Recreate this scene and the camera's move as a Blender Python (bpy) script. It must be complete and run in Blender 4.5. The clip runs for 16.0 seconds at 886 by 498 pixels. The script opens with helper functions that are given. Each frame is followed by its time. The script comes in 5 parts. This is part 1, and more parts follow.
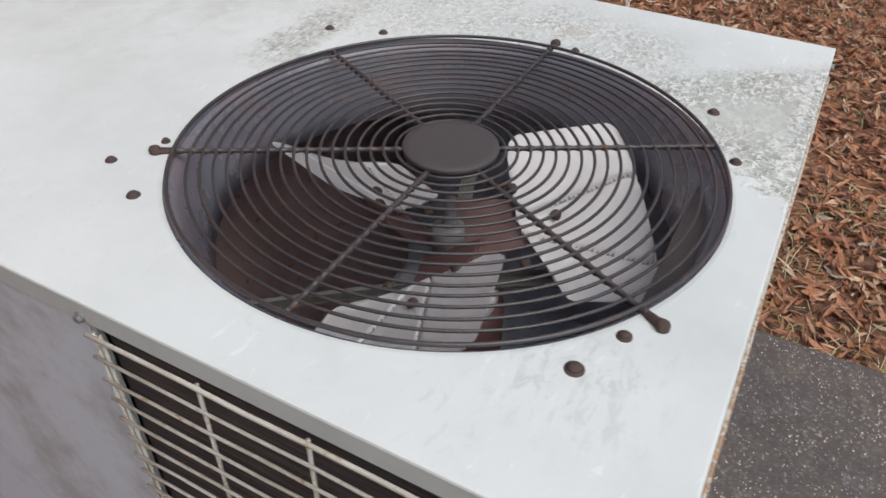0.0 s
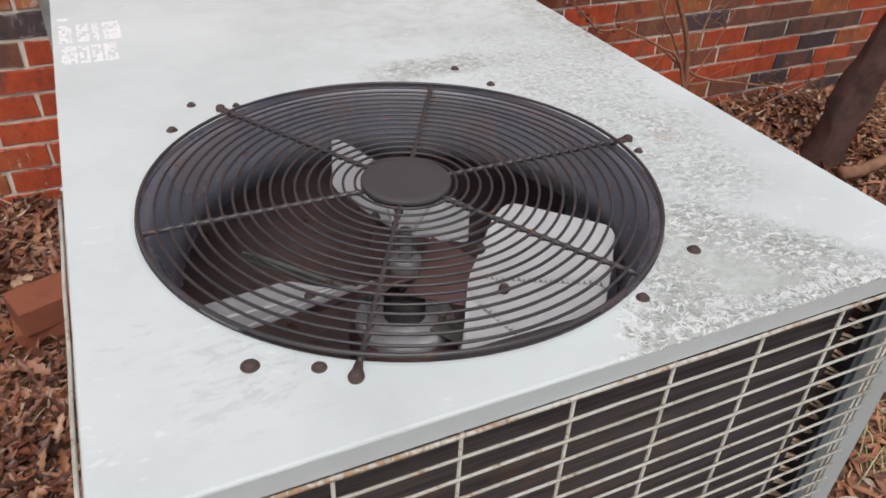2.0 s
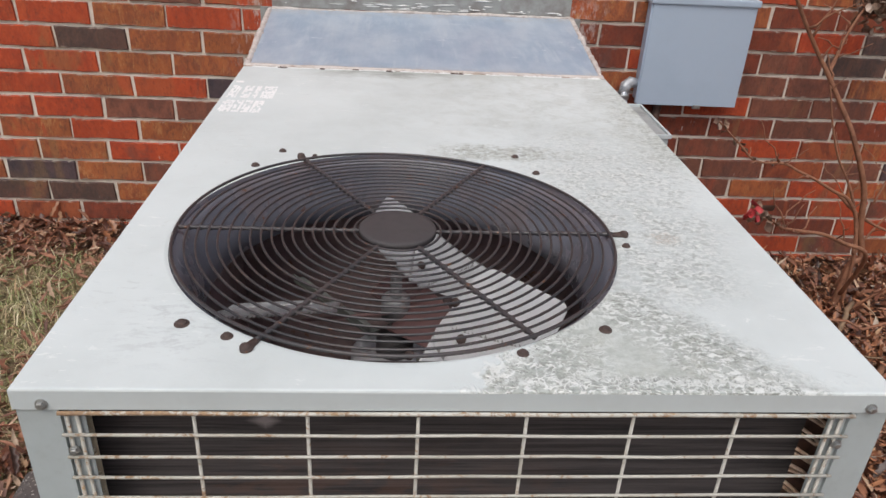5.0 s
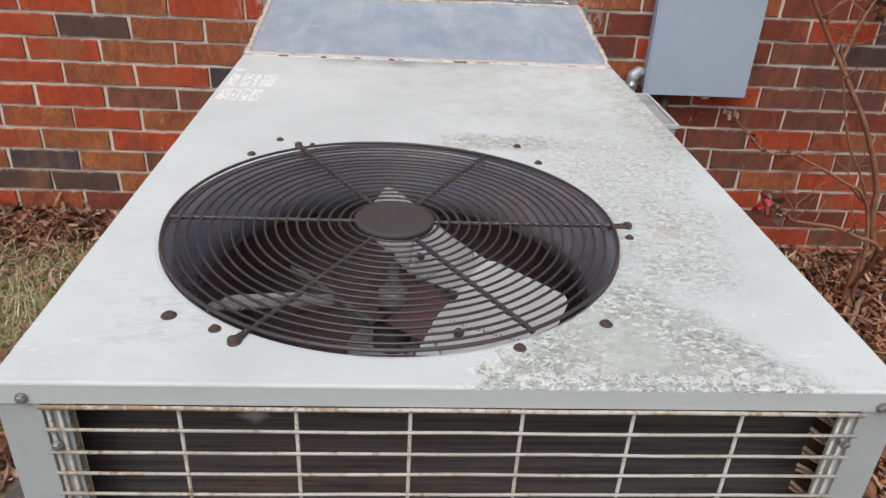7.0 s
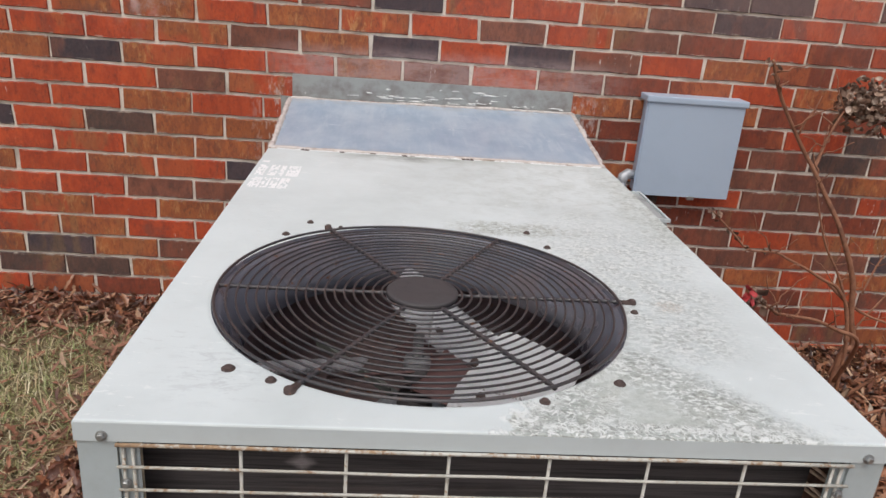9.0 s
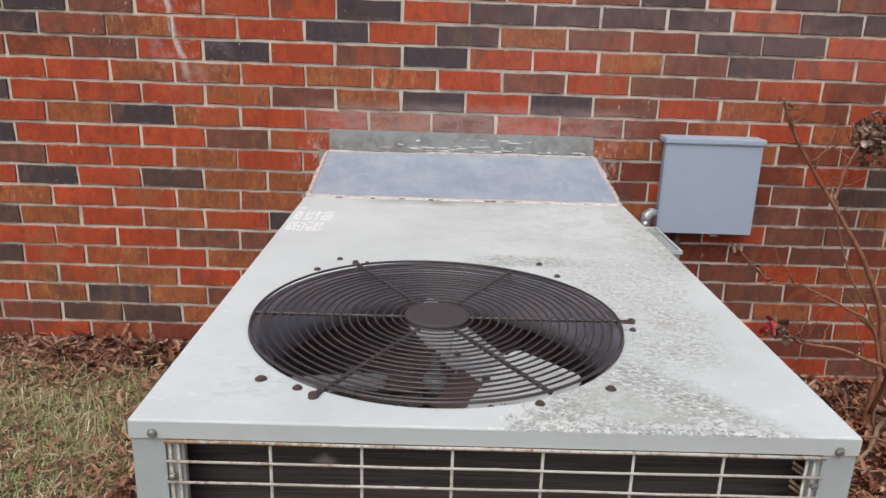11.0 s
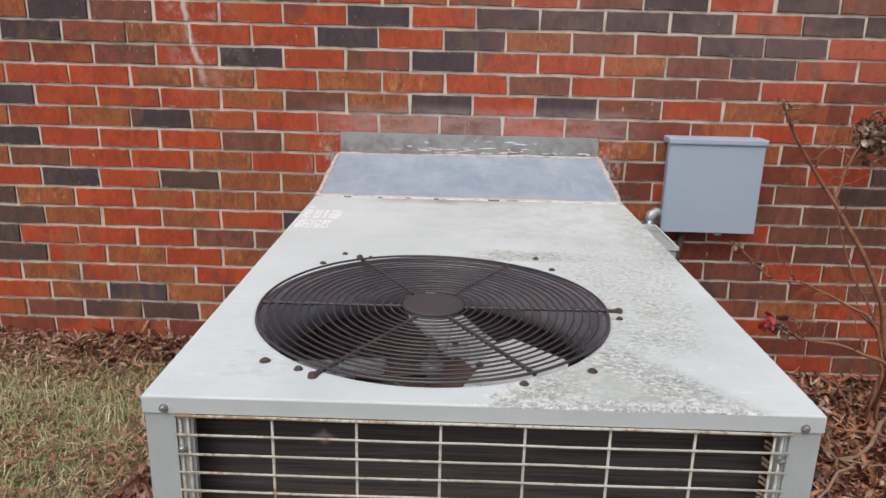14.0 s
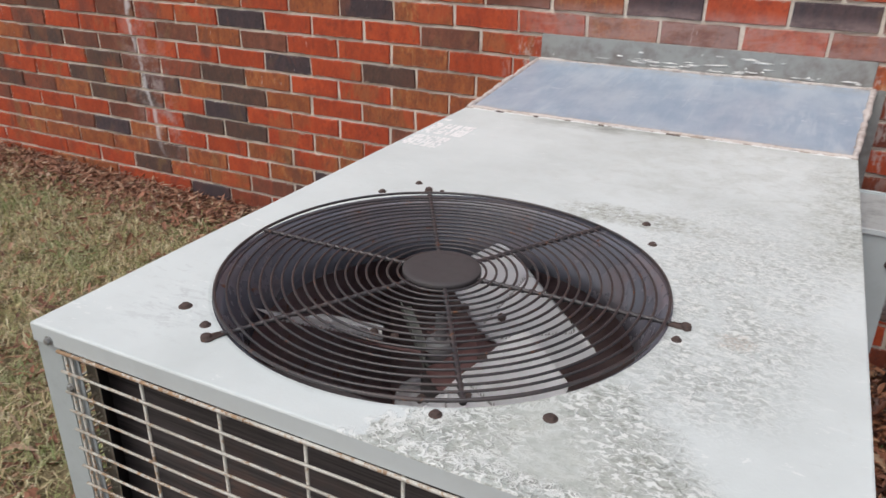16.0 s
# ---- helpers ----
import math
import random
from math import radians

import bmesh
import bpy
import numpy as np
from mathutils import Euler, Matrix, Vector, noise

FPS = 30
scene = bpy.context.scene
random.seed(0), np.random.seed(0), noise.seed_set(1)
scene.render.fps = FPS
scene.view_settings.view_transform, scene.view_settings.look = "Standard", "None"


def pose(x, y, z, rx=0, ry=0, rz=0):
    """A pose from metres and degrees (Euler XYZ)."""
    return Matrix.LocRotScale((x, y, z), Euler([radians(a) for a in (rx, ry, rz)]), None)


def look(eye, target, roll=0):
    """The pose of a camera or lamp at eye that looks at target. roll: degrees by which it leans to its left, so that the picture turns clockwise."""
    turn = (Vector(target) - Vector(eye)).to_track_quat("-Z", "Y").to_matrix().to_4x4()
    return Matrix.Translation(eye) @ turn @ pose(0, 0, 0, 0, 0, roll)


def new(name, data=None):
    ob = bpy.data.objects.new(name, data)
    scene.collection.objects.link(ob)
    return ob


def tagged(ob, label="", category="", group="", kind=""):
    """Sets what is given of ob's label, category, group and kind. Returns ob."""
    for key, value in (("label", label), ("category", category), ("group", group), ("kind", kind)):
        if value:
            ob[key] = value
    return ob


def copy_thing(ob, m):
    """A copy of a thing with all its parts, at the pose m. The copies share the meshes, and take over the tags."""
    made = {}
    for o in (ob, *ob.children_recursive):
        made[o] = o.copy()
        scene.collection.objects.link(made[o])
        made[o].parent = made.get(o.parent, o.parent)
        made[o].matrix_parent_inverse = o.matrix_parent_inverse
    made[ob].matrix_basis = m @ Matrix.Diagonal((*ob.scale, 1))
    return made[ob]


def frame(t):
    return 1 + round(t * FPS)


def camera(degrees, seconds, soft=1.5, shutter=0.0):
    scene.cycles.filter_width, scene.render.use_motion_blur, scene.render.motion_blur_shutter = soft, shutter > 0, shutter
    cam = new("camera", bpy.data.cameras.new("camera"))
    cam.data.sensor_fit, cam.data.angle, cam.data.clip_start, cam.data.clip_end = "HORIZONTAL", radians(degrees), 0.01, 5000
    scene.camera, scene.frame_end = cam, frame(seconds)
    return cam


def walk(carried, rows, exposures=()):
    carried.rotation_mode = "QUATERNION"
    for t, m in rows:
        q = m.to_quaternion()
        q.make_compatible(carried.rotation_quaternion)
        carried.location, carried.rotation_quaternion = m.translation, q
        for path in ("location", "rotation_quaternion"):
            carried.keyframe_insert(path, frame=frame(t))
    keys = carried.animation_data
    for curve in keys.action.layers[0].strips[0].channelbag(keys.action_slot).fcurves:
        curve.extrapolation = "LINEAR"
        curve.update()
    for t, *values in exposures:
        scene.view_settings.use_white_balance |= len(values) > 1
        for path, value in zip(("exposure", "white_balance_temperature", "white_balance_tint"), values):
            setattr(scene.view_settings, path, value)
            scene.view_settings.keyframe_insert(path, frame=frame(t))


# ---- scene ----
cam = camera(61.9, 16.0, shutter=0.15)
PATH = [
    (0, (-0.232, 0.023, 1.091), (1.141, 0.742, -0.172), 1.2),
    (0.2, (-0.216, -0.047, 1.106), (1.105, 0.749, -0.171), 2.5),
    (0.3, (-0.218, -0.058, 1.113), (1.095, 0.748, -0.163), 2.6),
    (0.5, (-0.226, -0.078, 1.125), (1.069, 0.8, -0.12), 0.7),
    (0.7, (-0.24, -0.098, 1.131), (1.083, 0.804, -0.088), 0.6),
    (0.9, (-0.237, -0.118, 1.131), (1.06, 0.761, -0.126), 2),
    (1, (-0.219, -0.137, 1.131), (1.063, 0.76, -0.114), 1.9),
    (1.2, (-0.156, -0.181, 1.113), (1.13, 0.801, -0.067), 3.7),
    (1.3, (-0.12, -0.195, 1.109), (1.142, 0.851, -0.037), 4),
    (1.4, (-0.057, -0.219, 1.093), (1.047, 0.997, -0.037), 1.9),
    (1.5, (-0.024, -0.222, 1.091), (0.992, 1.068, -0.051), 2.2),
    (1.6, (0.015, -0.237, 1.1), (0.913, 1.071, -0.093), 1.8),
    (1.7, (0.034, -0.26, 1.104), (0.935, 1.096, -0.035), 4.5),
    (1.9, (0.063, -0.304, 1.107), (0.838, 1.145, -0.027), 2.5),
    (2, (0.073, -0.323, 1.103), (0.786, 1.146, -0.052), 2.7),
    (2.2, (0.082, -0.378, 1.097), (0.722, 1.177, 0.009), 3),
    (2.4, (0.086, -0.426, 1.099), (0.75, 1.121, 0.008), 7.2),
    (2.5, (0.094, -0.442, 1.1), (0.738, 1.111, 0.017), 7.9),
    (2.7, (0.15, -0.476, 1.106), (0.722, 1.164, 0.088), 6.1),
    (2.9, (0.225, -0.466, 1.109), (0.613, 1.218, 0.114), 1.7),
    (3, (0.262, -0.465, 1.115), (0.513, 1.255, 0.126), 0.8),
    (3.2, (0.311, -0.474, 1.128), (0.546, 1.257, 0.162), 3.2),
    (3.5, (0.324, -0.498, 1.131), (0.529, 1.246, 0.172), 3),
    (3.7, (0.322, -0.518, 1.131), (0.491, 1.256, 0.186), 2.8),
    (5.8, (0.325, -0.521, 1.11), (0.462, 1.245, 0.177), 3.4),
    (6, (0.323, -0.519, 1.109), (0.456, 1.242, 0.171), 3.4),
    (6.5, (0.33, -0.512, 1.108), (0.461, 1.253, 0.175), 3.3),
    (6.7, (0.335, -0.507, 1.11), (0.458, 1.256, 0.172), 3.5),
    (7, (0.339, -0.501, 1.107), (0.461, 1.254, 0.155), 3.2),
    (7.5, (0.331, -0.506, 1.105), (0.461, 1.285, 0.225), 2.3),
    (7.7, (0.324, -0.516, 1.105), (0.454, 1.275, 0.239), 2.6),
    (7.9, (0.316, -0.527, 1.111), (0.417, 1.287, 0.293), 2.1),
    (8, (0.304, -0.538, 1.115), (0.369, 1.301, 0.333), 1.8),
    (8.2, (0.29, -0.558, 1.113), (0.326, 1.274, 0.316), 2.3),
    (8.4, (0.289, -0.582, 1.11), (0.37, 1.281, 0.381), 4),
    (8.5, (0.29, -0.588, 1.11), (0.395, 1.276, 0.393), 4.1),
    (8.7, (0.285, -0.595, 1.11), (0.424, 1.266, 0.385), 4),
    (9, (0.28, -0.599, 1.112), (0.438, 1.267, 0.41), 4.6),
    (9.2, (0.279, -0.599, 1.121), (0.398, 1.273, 0.431), 3),
    (9.5, (0.277, -0.603, 1.131), (0.411, 1.263, 0.423), 3.2),
    (9.7, (0.273, -0.611, 1.129), (0.384, 1.267, 0.472), 3.7),
    (11.8, (0.351, -0.775, 1.113), (0.334, 1.165, 0.628), 1.4),
    (12, (0.346, -0.783, 1.114), (0.355, 1.168, 0.675), 2.6),
    (12.5, (0.341, -0.785, 1.117), (0.366, 1.161, 0.657), 2.3),
    (12.7, (0.34, -0.788, 1.12), (0.375, 1.159, 0.658), 2.6),
    (12.9, (0.341, -0.789, 1.122), (0.398, 1.157, 0.665), 3.3),
    (13, (0.343, -0.79, 1.122), (0.386, 1.157, 0.667), 2.8),
    (13.2, (0.343, -0.787, 1.121), (0.369, 1.159, 0.657), 2.5),
    (13.5, (0.354, -0.782, 1.119), (0.352, 1.158, 0.631), 2),
    (13.7, (0.36, -0.779, 1.119), (0.355, 1.148, 0.587), 1.8),
    (14, (0.361, -0.777, 1.117), (0.336, 1.142, 0.554), 1.4),
    (14.2, (0.362, -0.774, 1.114), (0.331, 1.131, 0.512), 1.1),
    (14.5, (0.377, -0.771, 1.116), (0.348, 1.116, 0.453), 0.8),
    (14.7, (0.405, -0.767, 1.121), (0.322, 1.127, 0.474), 1.1),
    (14.9, (0.443, -0.759, 1.12), (0.235, 1.119, 0.457), 0.9),
    (15, (0.472, -0.748, 1.124), (0.252, 1.126, 0.461), 1.9),
    (15.1, (0.487, -0.737, 1.124), (0.251, 1.14, 0.445), 2.5),
    (15.2, (0.501, -0.72, 1.112), (0.189, 1.161, 0.468), 2.2),
    (15.4, (0.538, -0.667, 1.109), (0.129, 1.181, 0.434), 1.8),
    (15.5, (0.558, -0.635, 1.096), (0.13, 1.195, 0.41), 1.8),
    (15.7, (0.608, -0.536, 1.078), (0.061, 1.223, 0.381), 3.9),
    (16, (0.692, -0.419, 1.103), (-0.106, 1.217, 0.275), 1.1),
]
walk(cam, [(t, look(eye, target, roll)) for t, eye, target, roll in PATH], exposures=[(0.0, 0.22), (16.0, 0.22)])

# ---------------------------------------------------------------- world and light
world = bpy.data.worlds.new("overcast_sky")
scene.world = world
world.use_nodes = True
wn, wl = world.node_tree.nodes, world.node_tree.links
wn.clear()
sky = wn.new("ShaderNodeTexSky")
sky.sky_type = "NISHITA"
sky.sun_disc = False
sky.sun_elevation, sky.sun_rotation = radians(52), radians(200)
sky.dust_density, sky.air_density = 4.0, 1.0
soft_sky = wn.new("ShaderNodeHueSaturation")
soft_sky.inputs["Saturation"].default_value = 0.68
sky_out = wn.new("ShaderNodeBackground")
sky_out.inputs["Strength"].default_value = 0.095
wout = wn.new("ShaderNodeOutputWorld")
wl.new(sky.outputs[0], soft_sky.inputs["Color"])
wl.new(soft_sky.outputs[0], sky_out.inputs[0])
wl.new(sky_out.outputs[0], wout.inputs[0])

sun_data = bpy.data.lights.new("sun", "SUN")
sun_data.energy, sun_data.angle, sun_data.color = 1.55, radians(50), (1.0, 0.99, 0.985)
sun = new("sun", sun_data)
sun.matrix_world = look((0, 0, 6), (0.55, 2.2, 0))

# ---------------------------------------------------------------- fitted sizes
W, DEEP, TOP = 0.802, 1.105, 0.70          # lid of the unit
WALL = 1.659                               # face of the brick wall
HX, HY = 0.334, 0.313                      # axis of the fan
OX, OY, R_HOLE = 0.334, 0.3165, 0.2740     # opening in the lid


def ground_z(x, y):
    return 0.008 - 0.03 * x + 0.012 * math.sin(1.7 * x + 0.6) * math.sin(1.3 * y + 1.1)


# ---------------------------------------------------------------- materials
def material(name, base, rough=0.6, metal=0.0):
    """A node material with its shader; base is a colour or None."""
    m = bpy.data.materials.new(name)
    m.use_nodes = True
    b = m.node_tree.nodes["Principled BSDF"]
    b.inputs["Base Color"].default_value = (*base, 1)
    b.inputs["Roughness"].default_value = rough
    b.inputs["Metallic"].default_value = metal
    return m


class Net:
    """Short hand for building a material's nodes."""

    def __init__(self, m):
        self.m, self.n, self.l = m, m.node_tree.nodes, m.node_tree.links
        self.bsdf = self.n["Principled BSDF"]
        self.co = self.n.new("ShaderNodeTexCoord").outputs["Object"]
        self.xyz = None

    def put(self, socket, value):
        if hasattr(value, "links"):
            self.l.new(value, socket)
        elif isinstance(value, (tuple, list)):
            socket.default_value = (*value, 1) if len(value) == 3 and len(socket.default_value) == 4 else value
        else:
            socket.default_value = value

    def noise(self, scale, detail=4.0, rough=0.6, stretch=None, warp=0.0):
        v = self.co
        if stretch:
            mp = self.n.new("ShaderNodeMapping")
            mp.inputs["Scale"].default_value = stretch
            self.l.new(v, mp.inputs[0])
            v = mp.outputs[0]
        t = self.n.new("ShaderNodeTexNoise")
        t.inputs["Scale"].default_value, t.inputs["Detail"].default_value = scale, detail
        t.inputs["Roughness"].default_value, t.inputs["Distortion"].default_value = rough, warp
        self.l.new(v, t.inputs["Vector"])
        return t.outputs["Fac"]

    def cells(self, scale, out="Distance", feature="F1", stretch=None):
        v = self.co
        if stretch:
            mp = self.n.new("ShaderNodeMapping")
            mp.inputs["Scale"].default_value = stretch
            self.l.new(v, mp.inputs[0])
            v = mp.outputs[0]
        t = self.n.new("ShaderNodeTexVoronoi")
        t.feature = feature
        t.inputs["Scale"].default_value = scale
        self.l.new(v, t.inputs["Vector"])
        return t.outputs[out]

    def axis(self, n):
        if self.xyz is None:
            self.xyz = self.n.new("ShaderNodeSeparateXYZ")
            self.l.new(self.co, self.xyz.inputs[0])
        return self.xyz.outputs[n]

    def step(self, value, low, high, a=0.0, b=1.0):
        t = self.n.new("ShaderNodeMapRange")
        t.interpolation_type = "SMOOTHSTEP"
        self.put(t.inputs["Value"], value)
        for key, v in (("From Min", low), ("From Max", high), ("To Min", a), ("To Max", b)):
            t.inputs[key].default_value = v
        return t.outputs[0]

    def math(self, op, a, b=0.0, clamp=False):
        t = self.n.new("ShaderNodeMath")
        t.operation, t.use_clamp = op, clamp
        self.put(t.inputs[0], a)
        self.put(t.inputs[1], b)
        return t.outputs[0]

    def times(self, *v):
        out = v[0]
        for x in v[1:]:
            out = self.math("MULTIPLY", out, x)
        return out

    def mix(self, f, a, b):
        t = self.n.new("ShaderNodeMix")
        t.data_type = "RGBA"
        self.put(t.inputs[0], f)
        self.put(t.inputs[6], a)
        self.put(t.inputs[7], b)
        return t.outputs[2]

    def ramp(self, f, *stops):
        t = self.n.new("ShaderNodeValToRGB")
        e = t.color_ramp.elements
        while len(e) < len(stops):
            e.new(0.5)
        for el, (p, c) in zip(e, stops):
            el.position, el.color = p, (*c, 1)
        self.l.new(f, t.inputs[0])
        return t.outputs[0]

    def colour(self, value):
        self.put(self.bsdf.inputs["Base Color"], value)

    def rough(self, value):
        self.put(self.bsdf.inputs["Roughness"], value)

    def bump(self, height, strength=0.3, distance=0.002):
        t = self.n.new("ShaderNodeBump")
        t.inputs["Strength"].default_value, t.inputs["Distance"].default_value = strength, distance
        self.put(t.inputs["Height"], height)
        self.l.new(t.outputs[0], self.bsdf.inputs["Normal"])

    def island(self):
        return self.n.new("ShaderNodeNewGeometry").outputs["Random Per Island"]


def weathered(name, base, dirt, rough=0.55, metal=0.0, scale=6.0, amount=0.5, rust=0.0, grain=90.0, bump=0.15):
    """A surface with broad stains, fine grain and, if wanted, spots of rust."""
    m = material(name, base, rough, metal)
    k = Net(m)
    broad = k.step(k.noise(scale, 5, 0.65), 0.42, 0.72)
    fine = k.noise(grain, 3, 0.7)
    c = k.mix(k.times(broad, amount), base, dirt)
    c = k.mix(k.times(k.step(fine, 0.5, 0.75), 0.35 * amount), c, dirt)
    if rust:
        spots = k.step(k.noise(scale * 4, 5, 0.75, warp=0.6), 0.66 - 0.25 * rust, 0.74 - 0.2 * rust)
        c = k.mix(k.times(spots, 0.9), c, k.ramp(fine, (0.3, (0.09, 0.03, 0.012)), (0.7, (0.28, 0.11, 0.035))))
    k.colour(c)
    k.rough(k.step(broad, 0, 1, rough - 0.06, min(rough + 0.14, 1)))
    k.bump(fine, bump, 0.001)
    return m


# lid: chalky off-white paint, with grey-green lichen where the paint has let go
lid_paint = material("chalky_white_paint", (0.70, 0.72, 0.70), 0.5)
k = Net(lid_paint)
k.bsdf.inputs["Specular IOR Level"].default_value = 0.22
x0, y0 = k.axis(0), k.axis(1)
x = k.math("ADD", x0, k.math("ADD", k.times(k.math("SUBTRACT", k.noise(9, 3, 0.6), 0.5), 0.045), k.times(k.math("SUBTRACT", k.noise(48, 3, 0.6), 0.5), 0.05)))
y = k.math("ADD", y0, k.math("ADD", k.times(k.math("SUBTRACT", k.noise(7.7, 3, 0.6), 0.5), 0.045), k.times(k.math("SUBTRACT", k.noise(41, 3, 0.6), 0.5), 0.05)))
along = k.math("SUBTRACT", y, k.times(x, 0.95))           # edge of the patch towards the fan
across = k.math("ADD", y, k.times(x, 1.19))               # inner edge of the ridge
outer = k.math("ADD", y, k.times(x, 1.45))                # outer edge of the ridge
drift = k.math("SUBTRACT", x, k.times(y, 0.2))            # edge of the rippled stretch
front = k.times(k.step(along, -0.374, -0.362, 1, 0), k.step(across, 0.83, 0.89, 1, 0))
ridge = k.times(k.step(across, 0.745, 0.80), k.step(outer, 1.02, 1.10, 1, 0), k.step(y, 0.20, 0.27, 1, 0), k.step(along, -0.39, -0.36, 1, 0))
ripple = k.times(k.step(drift, 0.63, 0.73, 1, 0), k.step(y, 0.12, 0.20), k.step(x, 0.44, 0.64), k.step(y, 0.50, 0.80, 1, 0.12))
behind = k.times(k.step(k.math("ABSOLUTE", k.math("SUBTRACT", y, 0.610)), 0.012, 0.045, 1, 0), k.step(x, 0.36, 0.45), k.step(x, 0.52, 0.66, 1, 0.3))
edge = k.times(k.step(x, 0.68, 0.79), k.step(y, 0.46, 0.64), k.step(y, 0.92, 1.08, 1, 0.4))
rear = k.times(k.step(y, 0.56, 0.78), k.step(x, 0.05, 0.65))
blotch = k.noise(70, 4, 0.7, warp=0.4)
seam = k.times(k.step(y, 1.035, 1.10), k.step(x, 0.04, 0.2), k.step(blotch, 0.35, 0.6, 0.4, 1.0), k.step(k.math("ABSOLUTE", k.math("SUBTRACT", x, 0.42)), 0.08, 0.30, 1, 0.5))
smear = k.times(k.step(y, 1.02, 1.095), k.step(k.math("ABSOLUTE", k.math("SUBTRACT", x, 0.31)), 0.05, 0.20, 1, 0.12), k.step(k.noise(26, 4, 0.7, stretch=(0.5, 1.4, 1)), 0.38, 0.62, 0.25, 1.0))
rubbed = k.times(k.step(k.math("ABSOLUTE", k.math("SUBTRACT", x, 0.11)), 0.02, 0.085, 1, 0), k.step(k.math("ABSOLUTE", k.math("SUBTRACT", y, 0.10)), 0.02, 0.09, 1, 0))
spot = k.times(k.step(k.math("ABSOLUTE", k.math("SUBTRACT", x, 0.675)), 0.006, 0.026, 1, 0), k.step(k.math("ABSOLUTE", k.math("SUBTRACT", y, 0.308)), 0.006, 0.030, 1, 0))
fine = k.noise(280, 3, 0.7)
patch = k.noise(24, 4, 0.65, warp=0.5)


def curls(scale, wide, warp):
    """Short curling threads of lifted paint."""
    thread = k.step(k.math("ABSOLUTE", k.math("SUBTRACT", k.noise(scale, 2.5, 0.6, warp=warp), 0.5)), wide * 0.25, wide, 1, 0)
    return k.times(thread, k.step(k.noise(scale * 0.62, 3, 0.7), 0.38, 0.52))


thick = curls(92, 0.076, 0.8)
fringe = k.math("MAXIMUM", k.times(k.step(along, -0.398, -0.374), k.step(along, -0.366, -0.352, 1, 0), k.step(across, 0.80, 0.88, 1, 0)), k.times(k.step(y0, 0.006, 0.012), k.step(y0, 0.016, 0.028, 1, 0), k.step(x, 0.40, 0.44), k.step(x, 0.66, 0.76, 1, 0.2)))
fringe = k.times(fringe, k.step(k.noise(120, 3, 0.65, stretch=(1.3, 0.8, 1), warp=0.7), 0.46, 0.54))
flake = k.noise(140, 3.5, 0.66, stretch=(0.80, 1.10, 1), warp=0.8)      # lifted scales of paint, wider than long
lift, flake_shade = k.step(flake, 0.51, 0.57), k.step(flake, 0.38, 0.47, 1, 0)
chip = k.noise(62, 4, 0.7, stretch=(0.55, 1.4, 1), warp=0.5)
flaky = k.times(front, k.math("MAXIMUM", k.step(x, 0.47, 0.57, 1, 0), k.step(y0, 0.016, 0.034, 1, 0)))
base = k.mix(k.step(k.noise(3.2, 5, 0.6), 0.35, 0.75), (0.66, 0.705, 0.705), (0.545, 0.585, 0.58))
base = k.mix(k.times(k.step(blotch, 0.55, 0.72), k.step(k.noise(6, 3, 0.6), 0.38, 0.62), k.step(k.noise(170, 3, 0.7), 0.45, 0.60, 0.4, 1.0), 0.34), base, (0.47, 0.48, 0.45))
scuffs = k.times(k.step(chip, 0.60, 0.68), k.step(k.noise(7, 4, 0.65), 0.46, 0.62), 0.30)
base = k.mix(scuffs, base, (0.44, 0.46, 0.46))
base = k.mix(k.times(k.step(chip, 0.32, 0.40, 1, 0), k.step(k.noise(5, 3, 0.6), 0.42, 0.62), 0.55), base, (0.80, 0.82, 0.81))
base = k.mix(k.times(rubbed, k.step(chip, 0.50, 0.60), k.step(blotch, 0.36, 0.56, 0.3, 1.0), 0.42), base, (0.42, 0.44, 0.45))
film = k.math("MAXIMUM", k.times(front, k.step(patch, 0.25, 0.65, 0.50, 0.80)), k.times(ridge, 0.48))
for m2, f in ((k.times(ripple, k.step(patch, 0.3, 0.65, 0.25, 1.0)), 0.32), (k.times(behind, k.step(blotch, 0.35, 0.6)), 0.9), (k.times(edge, k.step(patch, 0.3, 0.62, 0.4, 1)), 0.80), (k.times(rear, k.step(patch, 0.35, 0.7)), 0.42), (seam, 0.75)):
    film = k.math("MAXIMUM", film, k.times(m2, f))
c = k.mix(film, base, k.mix(k.times(k.step(blotch, 0.35, 0.65), k.math("SUBTRACT", 1.0, flaky)), (0.365, 0.385, 0.35), (0.485, 0.505, 0.468)))
c = k.mix(k.times(front, k.step(k.noise(17, 4, 0.7, warp=0.6), 0.48, 0.64), 0.20), c, (0.46, 0.455, 0.385))      # olive tinge
c = k.mix(k.times(smear, 0.72), c, k.mix(fine, (0.15, 0.155, 0.14), (0.28, 0.29, 0.27)))
grit = k.step(k.noise(120, 3, 0.7, stretch=(0.8, 1.15, 1), warp=0.6), 0.48, 0.60)
# shade between the lifted flakes is put into the colour, along with dark grit
pitted = k.math("MAXIMUM", k.math("MAXIMUM", k.times(ridge, flake_shade, k.step(patch, 0.35, 0.62, 0.30, 0.75)), k.times(flaky, grit, 0.55)), k.math("MAXIMUM", k.times(behind, grit, 0.6), k.times(front, grit, 0.14)))
rippled = k.times(flake_shade, k.math("MAXIMUM", k.times(ripple, k.step(patch, 0.35, 0.60, 0.14, 0.46)), k.times(edge, k.step(patch, 0.35, 0.6, 0.15, 0.45))))
pitted = k.math("MAXIMUM", pitted, rippled)
c = k.mix(pitted, c, k.mix(fine, (0.155, 0.165, 0.14), (0.30, 0.31, 0.28)))
